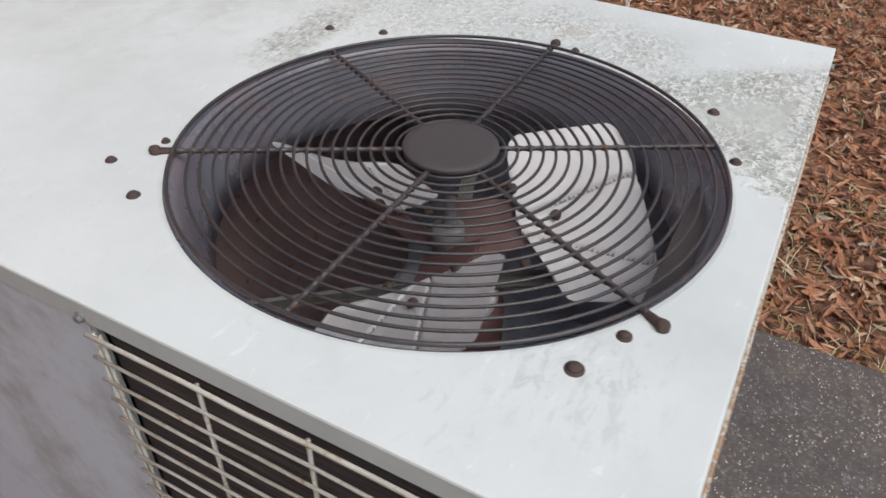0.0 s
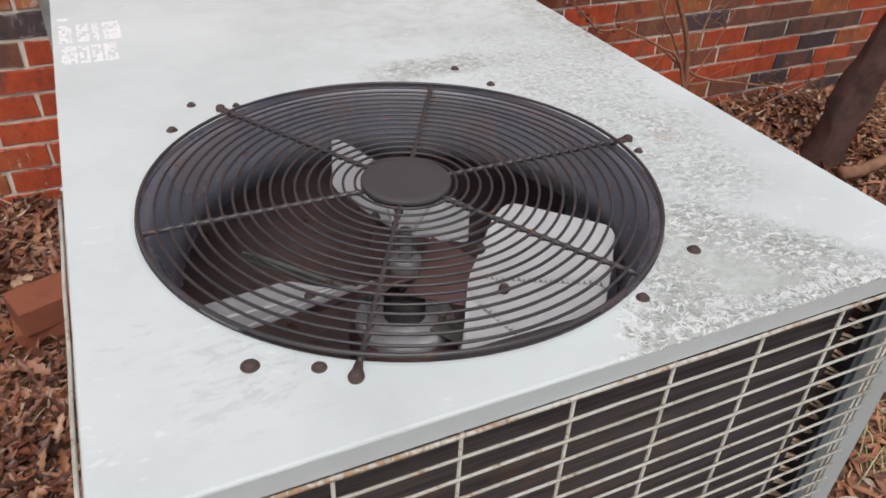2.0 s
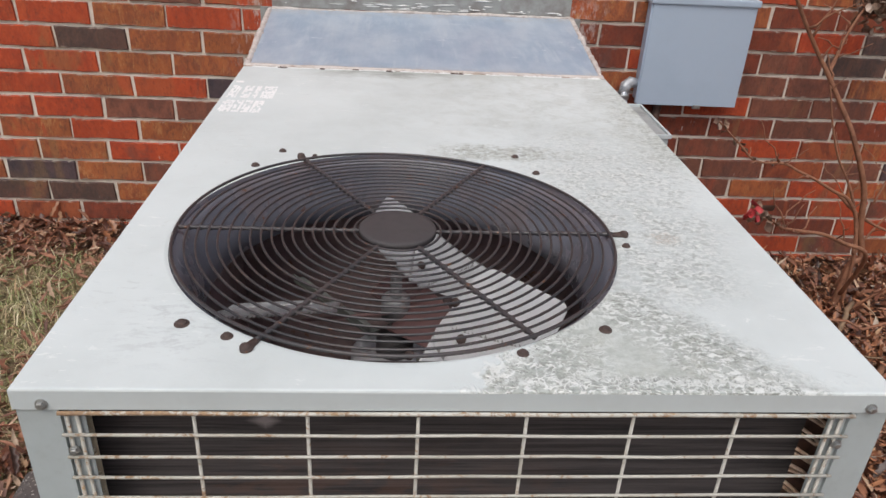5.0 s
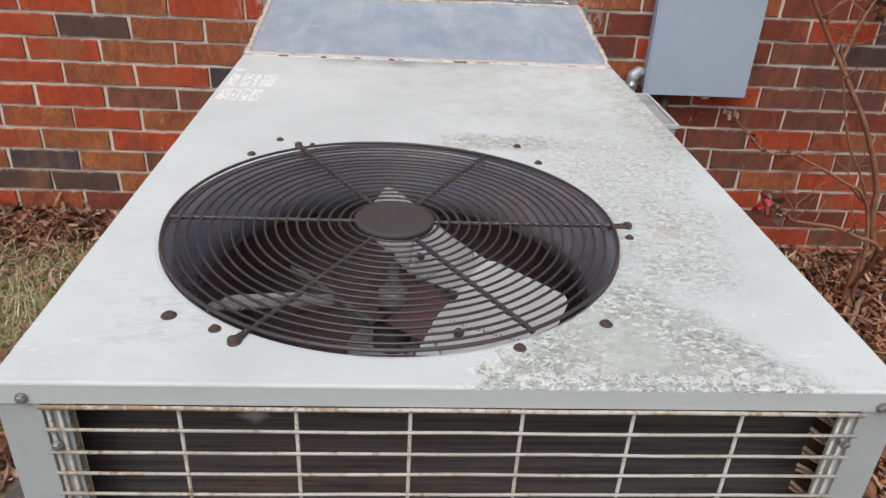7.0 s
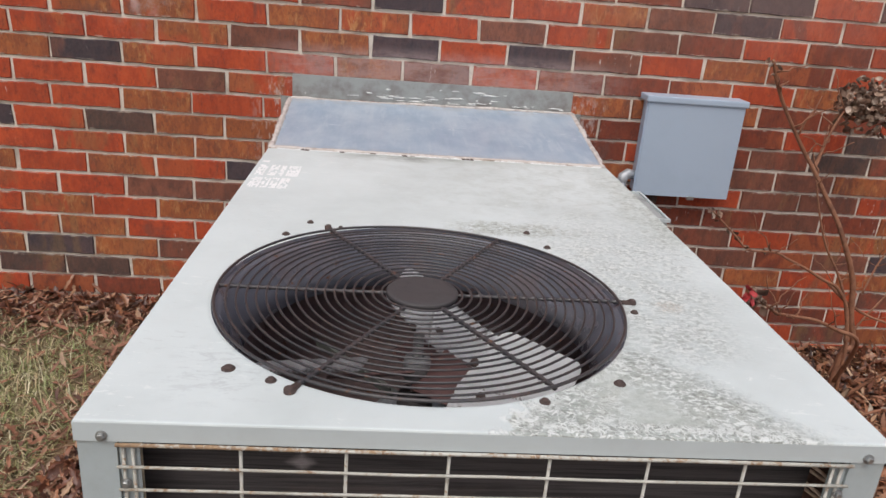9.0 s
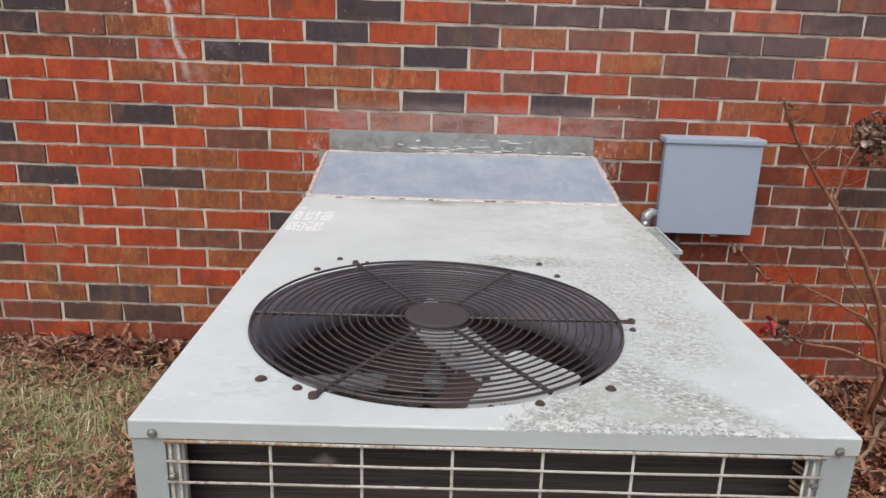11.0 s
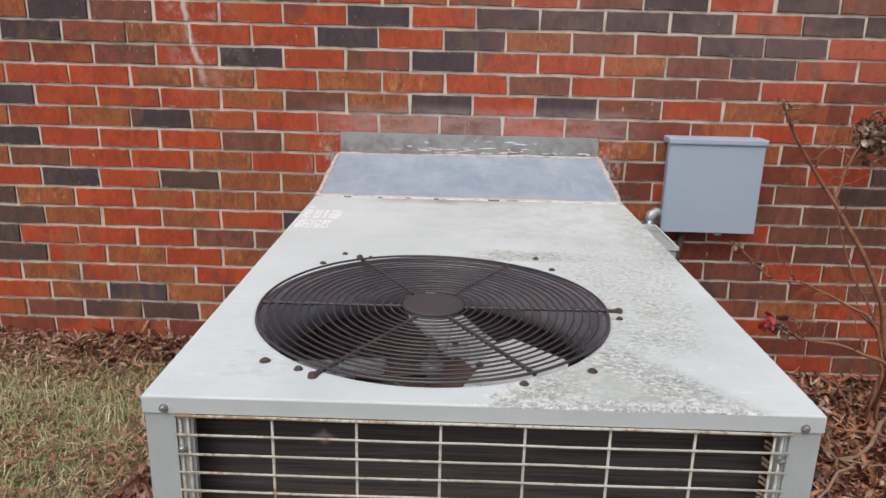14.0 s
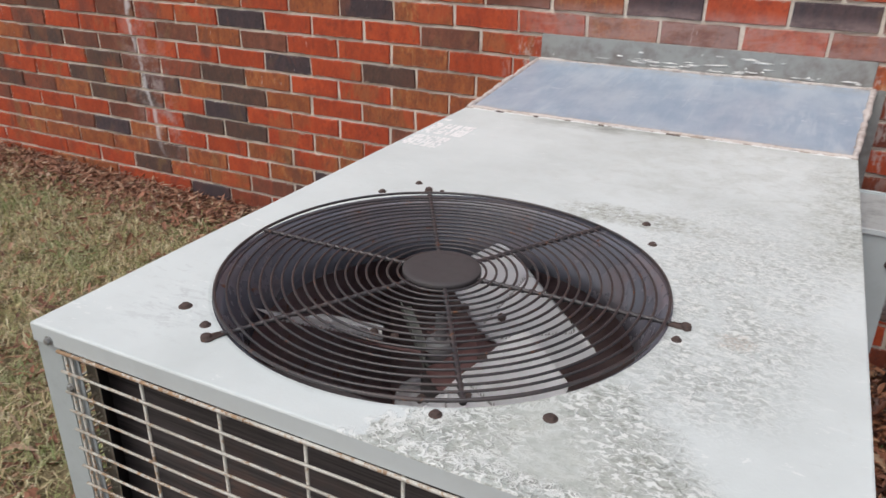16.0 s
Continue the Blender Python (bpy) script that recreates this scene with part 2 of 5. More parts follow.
white = k.math("MAXIMUM", k.math("MAXIMUM", k.times(flaky, thick, 0.90), k.times(ridge, lift, 0.85)), k.math("MAXIMUM", k.times(ripple, lift, k.step(patch, 0.32, 0.62, 0.30, 0.80)), k.times(edge, lift, 0.35)))
white = k.math("MAXIMUM", white, k.times(fringe, 0.65))
c = k.mix(white, c, (0.80, 0.82, 0.80))
c = k.mix(k.times(spot, k.step(fine, 0.35, 0.65), 0.45), c, (0.42, 0.30, 0.20))
k.colour(c)
k.rough(k.step(film, 0, 1, 0.55, 0.85))
k.bump(k.math("ADD", k.times(pitted, -0.6), k.math("ADD", k.times(fine, 0.15), k.times(white, 0.7))), 0.85, 0.0018)

# lid lip and box rim: a greyer tone than the lid's top
lip_grey = weathered("pale_grey_lip", (0.55, 0.60, 0.61), (0.45, 0.48, 0.48), 0.45, 0, 8, 0.4, 0.0, 120, 0.08)
grey_paint = weathered("grey_enamel", (0.44, 0.49, 0.50), (0.30, 0.32, 0.31), 0.45, 0, 5, 0.45, 0.0, 120, 0.08)
panel_paint = weathered("stained_grey_panel", (0.63, 0.70, 0.80), (0.36, 0.36, 0.36), 0.5, 0, 7, 0.8, 0.0, 60, 0.15)
wire_paint = material("cream_wire_coating", (0.47, 0.455, 0.405), 0.5)
k = Net(wire_paint)
fine = k.noise(220, 3, 0.7)
corner = k.times(k.step(k.axis(0), 0.0, 0.03), k.step(k.axis(0), 0.05, 0.50, 1, 0), k.step(k.axis(2), 0.40, 0.66, 1, 0.3))
top_bar = k.times(k.step(k.axis(0), 0.02, 0.035), k.step(k.axis(2), TOP - 0.030, TOP - 0.027), k.step(k.axis(0), 0.06, 0.36, 1, 0.35))
spots = k.step(k.math("ADD", k.noise(95, 5, 0.78, warp=0.5), k.math("MAXIMUM", k.times(corner, 0.15), k.times(top_bar, 0.16))), 0.53, 0.68)
c = k.mix(k.step(k.noise(14, 4, 0.6), 0.4, 0.7), (0.53, 0.515, 0.468), (0.39, 0.37, 0.32))
c = k.mix(k.times(spots, 0.85), c, k.ramp(fine, (0.3, (0.19, 0.095, 0.045)), (0.7, (0.38, 0.22, 0.095))))
k.colour(c)
k.rough(k.step(spots, 0, 1, 0.45, 0.85))
k.bump(fine, 0.25, 0.001)
guard_wire = weathered("dark_rusty_wire", (0.048, 0.045, 0.048), (0.078, 0.055, 0.051), 0.36, 0.0, 18, 0.75, 0.20, 160, 0.3)
cap_paint = weathered("dark_cap", (0.058, 0.052, 0.054), (0.075, 0.065, 0.063), 0.7, 0, 30, 0.5, 0.0, 200, 0.1)
shroud_paint = weathered("blue_black_shroud", (0.170, 0.178, 0.215), (0.205, 0.150, 0.148), 0.30, 0.0, 9, 0.75, 0.22, 80, 0.15)
bracket_green = weathered("grey_green_bracket", (0.15, 0.155, 0.14), (0.09, 0.082, 0.074), 0.55, 0.1, 20, 0.7, 0.2, 120, 0.2)
bell_grey = weathered("grey_end_bell", (0.56, 0.56, 0.58), (0.34, 0.32, 0.31), 0.45, 0.3, 30, 0.6, 0.0, 120, 0.1)
rust = weathered("rusty_bolt", (0.082, 0.055, 0.048), (0.055, 0.042, 0.040), 0.8, 0.1, 120, 0.7, 0.3, 500, 0.6)
zinc = weathered("zinc_screw", (0.42, 0.43, 0.43), (0.25, 0.24, 0.22), 0.4, 0.8, 90, 0.5, 0.15, 300, 0.2)
blade_alu = weathered("aluminium_blade", (0.97, 0.965, 0.975), (0.85, 0.84, 0.83), 0.36, 0.0, 14, 0.40, 0.0, 120, 0.08)
blade_grime = weathered("grime_in_the_ribs", (0.46, 0.44, 0.43), (0.27, 0.24, 0.23), 0.5, 0.0, 40, 0.7, 0.0, 120, 0.1)
gloss = blade_alu.node_tree.nodes["Principled BSDF"]
gloss.inputs["Specular IOR Level"].default_value, gloss.inputs["Coat Weight"].default_value, gloss.inputs["Coat Roughness"].default_value = 0.9, 0.7, 0.25
motor_paint = weathered("rusty_motor", (0.125, 0.060, 0.056), (0.085, 0.052, 0.050), 0.7, 0.0, 16, 0.7, 0.12, 90, 0.3)
dark_steel = weathered("dirty_steel", (0.26, 0.26, 0.265), (0.13, 0.11, 0.10), 0.5, 0.1, 12, 0.7, 0.25, 90, 0.2)
inside = weathered("sooty_inside", (0.30, 0.212, 0.208), (0.20, 0.145, 0.142), 0.85, 0, 9, 0.6, 0.3, 70, 0.3)
bend_rust = weathered("rusty_return_bend", (0.80, 0.62, 0.48), (0.50, 0.25, 0.14), 0.5, 0.0, 90, 0.8, 0.4, 250, 0.4)
bend_gold = weathered("dull_golden_bend", (0.80, 0.73, 0.58), (0.50, 0.40, 0.26), 0.5, 0.2, 120, 0.7, 0.2, 300, 0.3)
plate_rust = weathered("rusty_tube_plate", (0.17, 0.088, 0.062), (0.075, 0.046, 0.040), 0.8, 0.0, 45, 0.9, 0.3, 200, 0.5)
frame_grey = weathered("dirty_grey_cover", (0.36, 0.38, 0.38), (0.20, 0.20, 0.19), 0.5, 0, 25, 0.7, 0.0, 120, 0.2)
copper = weathered("dull_copper", (0.24, 0.16, 0.085), (0.09, 0.06, 0.04), 0.5, 0.2, 60, 0.7, 0.3, 200, 0.2)
galvanised = material("galvanised_duct", (0.40, 0.49, 0.60), 0.38, 0.08)
k = Net(galvanised)
drawn = k.noise(14, 5, 0.7, stretch=(2.6, 0.35, 0.35), warp=0.3)
cloudy = k.noise(7, 4, 0.65, stretch=(1.0, 0.6, 1))
c = k.mix(k.step(cloudy, 0.36, 0.66), (0.312, 0.405, 0.515), (0.445, 0.522, 0.605))
# pale lengthwise streaks: the metal's sheen put into its colour
c = k.mix(k.times(k.step(drawn, 0.50, 0.68), 0.50), c, (0.55, 0.605, 0.66))
scrape = k.times(k.step(k.noise(34, 4, 0.7, stretch=(0.35, 1.8, 1), warp=0.3), 0.62, 0.68), k.step(k.noise(5, 3, 0.6), 0.46, 0.62), 0.75)
c = k.mix(scrape, c, (0.74, 0.76, 0.78))
rim = k.math("MAXIMUM", k.step(k.axis(1), 1.105, 1.16, 1, 0), k.step(k.math("ADD", k.axis(1), k.times(k.noise(16, 3), 0.06)), 1.60, 1.68))
c = k.mix(k.times(rim, k.step(k.noise(28, 4, 0.7), 0.36, 0.60), 0.6), c, (0.40, 0.385, 0.37))
k.colour(c)
k.rough(k.step(drawn, 0.3, 0.7, 0.30, 0.55))
k.bump(k.math("ADD", k.times(cloudy, 0.8), k.times(drawn, 0.2)), 0.35, 0.004)
flashing_metal = weathered("dull_flashing", (0.335, 0.345, 0.335), (0.205, 0.180, 0.168), 0.6, 0.1, 14, 0.9, 0.0, 45, 0.3)
caulk = weathered("old_caulk", (0.60, 0.55, 0.52), (0.34, 0.27, 0.235), 0.85, 0, 40, 0.8, 0.25, 120, 0.9)
caulk_white = weathered("white_caulk", (0.74, 0.74, 0.73), (0.50, 0.49, 0.47), 0.8, 0, 60, 0.8, 0.0, 200, 0.5)
old_seam = weathered("stained_seam_sealer", (0.40, 0.33, 0.27), (0.10, 0.07, 0.055), 0.85, 0, 45, 0.95, 0.3, 120, 0.9)
box_paint = weathered("blue_grey_box", (0.455, 0.552, 0.675), (0.395, 0.485, 0.59), 0.42, 0.1, 6, 0.35, 0.0, 90, 0.05)
pipe_grey = weathered("grey_conduit", (0.46, 0.48, 0.51), (0.27, 0.27, 0.27), 0.32, 0.35, 20, 0.5, 0.0, 90, 0.1)
pipe_brown = weathered("rusty_pipe", (0.10, 0.056, 0.044), (0.055, 0.038, 0.032), 0.7, 0.1, 20, 0.6, 0.3, 90, 0.3)
worn_white = weathered("worn_white_lettering", (0.93, 0.93, 0.93), (0.75, 0.76, 0.75), 0.6, 0, 60, 0.7, 0.0, 300, 0.1)
bark = weathered("dark_bark", (0.078, 0.036, 0.028), (0.026, 0.016, 0.014), 0.9, 0, 14, 0.8, 0.0, 70, 1.0)
twig_bark = weathered("brown_twig", (0.30, 0.135, 0.075), (0.13, 0.058, 0.038), 0.75, 0, 30, 0.7, 0.0, 120, 0.4)
dead_wood = weathered("pale_dead_wood", (0.30, 0.20, 0.12), (0.16, 0.10, 0.065), 0.85, 0, 18, 0.7, 0.0, 90, 0.6)
fallen_wood = weathered("fallen_branch_bark", (0.27, 0.135, 0.075), (0.13, 0.065, 0.042), 0.85, 0, 16, 0.7, 0.0, 90, 0.7)
bleached_wood = weathered("bleached_wood", (0.66, 0.58, 0.49), (0.36, 0.27, 0.20), 0.8, 0, 22, 0.7, 0.0, 90, 0.6)
loose_brick = weathered("loose_brick_clay", (0.24, 0.075, 0.038), (0.14, 0.05, 0.03), 0.9, 0, 12, 0.6, 0.0, 150, 0.6)
red_leaf = weathered("red_leaf", (0.46, 0.045, 0.05), (0.27, 0.05, 0.045), 0.6, 0, 40, 0.5, 0.0, 200, 0.2)
dry_petal = weathered("dry_petal", (0.34, 0.23, 0.15), (0.16, 0.09, 0.06), 0.8, 0, 90, 0.7, 0.0, 200, 0.3)

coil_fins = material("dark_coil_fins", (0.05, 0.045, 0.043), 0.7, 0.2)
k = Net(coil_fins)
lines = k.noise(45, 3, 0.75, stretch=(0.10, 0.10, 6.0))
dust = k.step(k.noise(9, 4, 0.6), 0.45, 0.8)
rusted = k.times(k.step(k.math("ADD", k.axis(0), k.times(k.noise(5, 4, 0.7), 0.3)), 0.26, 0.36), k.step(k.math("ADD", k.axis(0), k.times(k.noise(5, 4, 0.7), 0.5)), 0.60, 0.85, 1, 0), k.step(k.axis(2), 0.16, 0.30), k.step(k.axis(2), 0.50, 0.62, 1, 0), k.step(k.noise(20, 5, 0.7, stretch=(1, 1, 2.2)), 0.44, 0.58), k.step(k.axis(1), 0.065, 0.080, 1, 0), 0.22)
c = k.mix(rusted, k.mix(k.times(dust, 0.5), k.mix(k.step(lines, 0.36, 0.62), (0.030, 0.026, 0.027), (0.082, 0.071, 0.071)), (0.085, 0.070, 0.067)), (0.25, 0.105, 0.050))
pale_patch = k.math("ADD", k.math("ADD", k.math("ABSOLUTE", k.math("SUBTRACT", k.axis(0), 0.205)), k.times(k.math("ABSOLUTE", k.math("SUBTRACT", k.axis(2), 0.621)), 1.5)), k.times(k.noise(70, 3), 0.012))
k.colour(k.mix(k.times(k.step(pale_patch, 0.010, 0.028, 1, 0), 0.7), c, (0.42, 0.37, 0.37)))     # one small paler patch on the fins
k.bump(lines, 0.5, 0.001)


def clay(name, a, b, fleck, pale, drawn=0.4, turn=(0.42, 0.11, 0.04)):
    """Fired brick: two tones, upright drag marks, soot flecks, a pitted face and faint chalk runs."""
    m = material(name, a, 0.85)
    k = Net(m)
    k.co = k.n.new("ShaderNodeNewGeometry").outputs["Position"]
    r = k.n.new("ShaderNodeObjectInfo").outputs["Random"]
    isl = k.island()
    pick = k.math("FRACT", k.math("ADD", k.times(r, 7.3), isl))
    cloud = k.step(k.noise(16, 5, 0.75, stretch=(1.5, 1, 0.8)), 0.38, 0.62)
    c = k.mix(cloud, a, b)
    c = k.mix(k.times(pick, 0.50), c, tuple(v * 0.62 for v in a))
    blush = k.times(k.step(k.noise(8, 3, 0.6, stretch=(1.0, 1, 0.5), warp=0.8), 0.50, 0.62), k.step(k.math("FRACT", k.times(pick, 5.7)), 0.30, 0.75))
    c = k.mix(k.times(blush, 0.75), c, turn)
    dusk = k.times(k.step(k.noise(6.3, 4, 0.7, stretch=(1.2, 1, 0.6), warp=0.6), 0.54, 0.66), k.step(k.math("FRACT", k.times(pick, 9.1)), 0.35, 0.8), 0.65)
    c = k.mix(dusk, c, (0.115, 0.055, 0.045))
    moss = k.times(k.step(k.noise(7.1, 3, 0.6, stretch=(1.4, 1, 0.5), warp=0.7), 0.53, 0.64), k.step(k.math("FRACT", k.times(pick, 13.7)), 0.45, 0.85), 0.45)
    c = k.mix(moss, c, (0.255, 0.150, 0.065))
    drag = k.noise(30, 6, 0.78, stretch=(1.7, 1, 0.55), warp=0.5)
    c = k.mix(k.times(k.step(drag, 0.50, 0.66), k.step(k.noise(9, 3, 0.6), 0.35, 0.65), drawn), c, pale)
    c = k.mix(k.times(k.step(drag, 0.30, 0.46, 1, 0), 0.45), c, fleck)
    c = k.mix(k.times(k.step(k.noise(60, 5, 0.8, stretch=(1.5, 1, 0.7)), 0.52, 0.66), 0.6), c, fleck)
    c = k.mix(k.times(k.step(k.noise(11, 6, 0.8, stretch=(1.2, 1, 1)), 0.53, 0.68), 0.55), c, fleck)
    lime = k.times(k.step(k.noise(23, 5, 0.75, stretch=(2.2, 1, 0.7)), 0.66, 0.78), 0.35)
    c = k.mix(lime, c, (0.50, 0.42, 0.36))
    x, z = k.axis(0), k.axis(2)
    wob = k.times(k.math("SUBTRACT", k.noise(5, 3), 0.5), 0.10)
    for rx, lean, z0, z1 in RUNS:
        off = k.math("ADD", k.math("SUBTRACT", x, k.math("ADD", rx, k.times(k.math("SUBTRACT", z, z0), lean))), wob)
        run = k.times(k.step(k.math("ABSOLUTE", off), 0.002, 0.015, 1, 0), k.step(z, z0 - 0.06, z0 + 0.10), k.step(z, z1, z1 + 0.2, 1, 0), k.step(k.noise(19, 4, 0.7), 0.30, 0.52), 0.7)
        c = k.mix(run, c, (0.72, 0.70, 0.72))
        haze = k.times(k.step(k.math("ABSOLUTE", k.math("ADD", off, -0.03)), 0.02, 0.17, 1, 0), k.step(z, z0 - 0.10, z0 + 0.10), k.step(z, z0 + 0.25, z0 + 0.7, 1, 0), k.step(k.noise(14, 5, 0.75), 0.45, 0.66), 0.42)
        c = k.mix(haze, c, (0.60, 0.54, 0.54))
    # efflorescence, and the stronger light up the wall, both put into the colour
    lit_bloom = k.times(k.step(k.math("ADD", x, k.times(z, 0.6)), 0.75, 1.6), k.step(z, 0.78, 1.15), k.step(k.noise(5, 5, 0.7), 0.36, 0.62, 0.25, 1.0), 0.22)
    c = k.mix(lit_bloom, c, (0.50, 0.33, 0.28))
    film = k.times(k.step(z, 0.780, 0.795), k.step(z, 0.855, 0.90, 1, 0), k.step(x, -0.14, 0.02), k.step(x, 0.86, 1.06, 1, 0), k.step(k.noise(20, 4, 0.7, stretch=(0.6, 1, 1.6)), 0.34, 0.60, 0.35, 1.0), 0.50)
    c = k.mix(film, c, (0.46, 0.33, 0.31))
    side = k.math("MAXIMUM", k.times(k.step(x, -0.17, -0.06), k.step(x, 0.0, 0.02, 1, 0)), k.times(k.step(x, 0.80, 0.82), k.step(x, 0.88, 0.97, 1, 0)))
    c = k.mix(k.times(side, k.step(z, 0.42, 0.56), k.step(z, 0.74, 0.80, 1, 0), k.step(k.noise(34, 4, 0.75, stretch=(1.4, 1, 0.6)), 0.50, 0.62), 0.55), c, (0.58, 0.54, 0.51))
    drips = k.times(k.step(k.noise(55, 3, 0.7, stretch=(1.6, 1, 0.45)), 0.66, 0.70), k.step(k.noise(4.1, 2, 0.5), 0.56, 0.66), 0.55)
    c = k.mix(drips, c, (0.70, 0.64, 0.58))
    bed = k.math("FRACT", k.math("DIVIDE", k.math("SUBTRACT", z, 0.920), 0.0677))
    rim = k.math("MAXIMUM", k.step(bed, 0.14, 0.235, 1, 0), k.step(bed, 0.925, 0.995))
    smear = k.times(rim, k.step(k.noise(38, 4, 0.75), 0.53, 0.62), 0.75)
    # soot along the bed joints, with the joint's shadow line painted in
    c = k.mix(k.times(rim, k.step(k.noise(50, 4, 0.75), 0.44, 0.58), 0.5), c, fleck)
    c = k.mix(smear, c, (0.46, 0.39, 0.33))
    k.colour(c)
    pits = k.noise(160, 4, 0.75)
    k.rough(k.step(pits, 0.3, 0.7, 0.7, 0.95))
    k.bump(k.math("ADD", k.times(cloud, 0.5), pits), 0.55, 0.0022)
    return m


RUNS = ((-0.47, -0.12, 0.94, 2.2), (-1.58, -0.16, 0.22, 1.3))     # chalk runs down the brick: x, lean, from z to z
clay_red = clay("red_brick", (0.54, 0.086, 0.027), (0.39, 0.056, 0.021), (0.17, 0.038, 0.024), (0.56, 0.14, 0.055), 0.3)
clay_orange = clay("orange_brown_brick", (0.44, 0.130, 0.044), (0.27, 0.078, 0.036), (0.12, 0.045, 0.028), (0.58, 0.28, 0.105), 0.75, (0.47, 0.085, 0.032))
clay_brown = clay("brown_brick", (0.26, 0.092, 0.056), (0.17, 0.064, 0.044), (0.085, 0.04, 0.032), (0.30, 0.12, 0.07), 0.4, (0.33, 0.075, 0.040))
clay_dark = clay("charcoal_brick", (0.064, 0.048, 0.057), (0.098, 0.062, 0.066), (0.042, 0.032, 0.036), (0.14, 0.082, 0.075), 0.4, (0.20, 0.075, 0.055))
clay_umber = clay("dark_umber_brick", (0.150, 0.078, 0.058), (0.082, 0.055, 0.050), (0.056, 0.040, 0.037), (0.20, 0.105, 0.070), 0.5, (0.22, 0.080, 0.048))
# dark red bricks, and red ones shaded by shrub and tree
clay_maroon_shaded = clay("dark_and_shaded_red_brick", (0.27, 0.058, 0.028), (0.18, 0.046, 0.026), (0.09, 0.032, 0.025), (0.36, 0.11, 0.05))
mortar = weathered("grey_mortar", (0.78, 0.71, 0.62), (0.40, 0.33, 0.27), 0.95, 0, 9, 0.8, 0.0, 160, 0.9)

soil = material("dark_soil", (0.06, 0.04, 0.025), 0.95)
k = Net(soil)
crumb = k.mix(k.step(k.noise(30, 6, 0.7), 0.35, 0.65), (0.110, 0.060, 0.036), (0.30, 0.155, 0.085))
thatch = k.mix(k.step(k.noise(45, 6, 0.75), 0.35, 0.65), (0.110, 0.086, 0.046), (0.29, 0.235, 0.130))
wander = k.times(k.math("SUBTRACT", k.noise(0.8, 5), 0.5), k.step(k.axis(1), -1.6, 0.2, 3.0, 0.0))
lawn = k.times(k.step(k.math("ADD", k.math("ADD", k.axis(0), wander), k.times(k.noise(3, 4), 0.3)), -0.40, -0.10, 1, 0), k.step(k.axis(1), 1.30, 1.55, 1, 0))
k.colour(k.mix(lawn, crumb, thatch))
k.bump(k.noise(60, 6, 0.7), 0.9, 0.01)

slab_mat = material("exposed_aggregate_concrete", (0.10, 0.095, 0.09), 0.85)
k = Net(slab_mat)
plain = k.co
bend = k.n.new("ShaderNodeTexNoise")
bend.inputs["Scale"].default_value, bend.inputs["Detail"].default_value = 90, 3
k.l.new(plain, bend.inputs["Vector"])
shove = k.n.new("ShaderNodeVectorMath")
shove.operation = "MULTIPLY_ADD"
k.l.new(bend.outputs["Color"], shove.inputs[0])
shove.inputs[1].default_value = (0.010, 0.010, 0.010)
k.l.new(plain, shove.inputs[2])
k.co = shove.outputs[0]


def tones(scale):
    t = k.n.new("ShaderNodeSeparateColor")
    k.l.new(k.cells(scale, "Color"), t.inputs[0])
    return t.outputs[0]


edge_d = k.cells(120, "Distance")
peb = k.ramp(tones(120), (0.0, (0.078, 0.068, 0.070)), (0.5, (0.135, 0.118, 0.116)), (0.85, (0.20, 0.178, 0.168)), (1.0, (0.33, 0.30, 0.275)))
c = k.mix(k.step(edge_d, 0.22, 0.60), k.mix(k.step(k.noise(11, 4, 0.7), 0.40, 0.62, 0.15, 0.85), (0.118, 0.100, 0.093), peb), (0.088, 0.074, 0.068))
chips = k.times(k.step(tones(230), 0.80, 0.84), k.step(k.cells(230, "Distance"), 0.28, 0.46, 1, 0), k.step(k.noise(15, 3, 0.6), 0.32, 0.50, 0.3, 1.0))
c = k.mix(chips, c, k.ramp(tones(231), (0.0, (0.26, 0.23, 0.20)), (0.6, (0.46, 0.42, 0.38)), (1.0, (0.74, 0.70, 0.64))))
k.co = plain
c = k.mix(k.times(k.step(k.noise(4, 6, 0.75), 0.46, 0.64), 0.60), c, (0.070, 0.060, 0.060))
c = k.mix(k.times(k.step(k.noise(7.3, 5, 0.7, warp=0.4), 0.50, 0.66), 0.40), c, (0.17, 0.145, 0.105))
c = k.mix(k.times(k.step(k.noise(17, 5, 0.7), 0.55, 0.70), 0.4), c, (0.16, 0.15, 0.145))
k.colour(c)
k.rough(k.step(k.noise(9, 4, 0.7), 0.4, 0.7, 0.6, 0.9))
k.bump(k.math("SUBTRACT", 0.6, edge_d), 0.55, 0.003)


def foliage(name, *stops, rough=0.7, back=0.15):
    m = material(name, stops[0][1], rough)
    k = Net(m)
    c = k.ramp(k.island(), *stops)
    c = k.mix(k.times(k.step(k.noise(60, 3, 0.6), 0.4, 0.7), 0.4), c, (0.05, 0.025, 0.014))
    k.colour(c)
    return m


leaf_brown = foliage("dead_leaves", (0.0, (0.13, 0.060, 0.042)), (0.16, (0.26, 0.102, 0.052)), (0.36, (0.46, 0.205, 0.098)), (0.56, (0.40, 0.168, 0.086)), (0.72, (0.31, 0.146, 0.086)), (0.86, (0.52, 0.310, 0.180)), (0.95, (0.58, 0.43, 0.29)), (1.0, (0.46, 0.40, 0.33)))
leaf_lawn = foliage("faded_lawn_leaves", (0.0, (0.11, 0.055, 0.040)), (0.2, (0.20, 0.085, 0.052)), (0.45, (0.34, 0.150, 0.088)), (0.62, (0.27, 0.125, 0.080)), (0.8, (0.40, 0.225, 0.135)), (1.0, (0.48, 0.36, 0.26)))
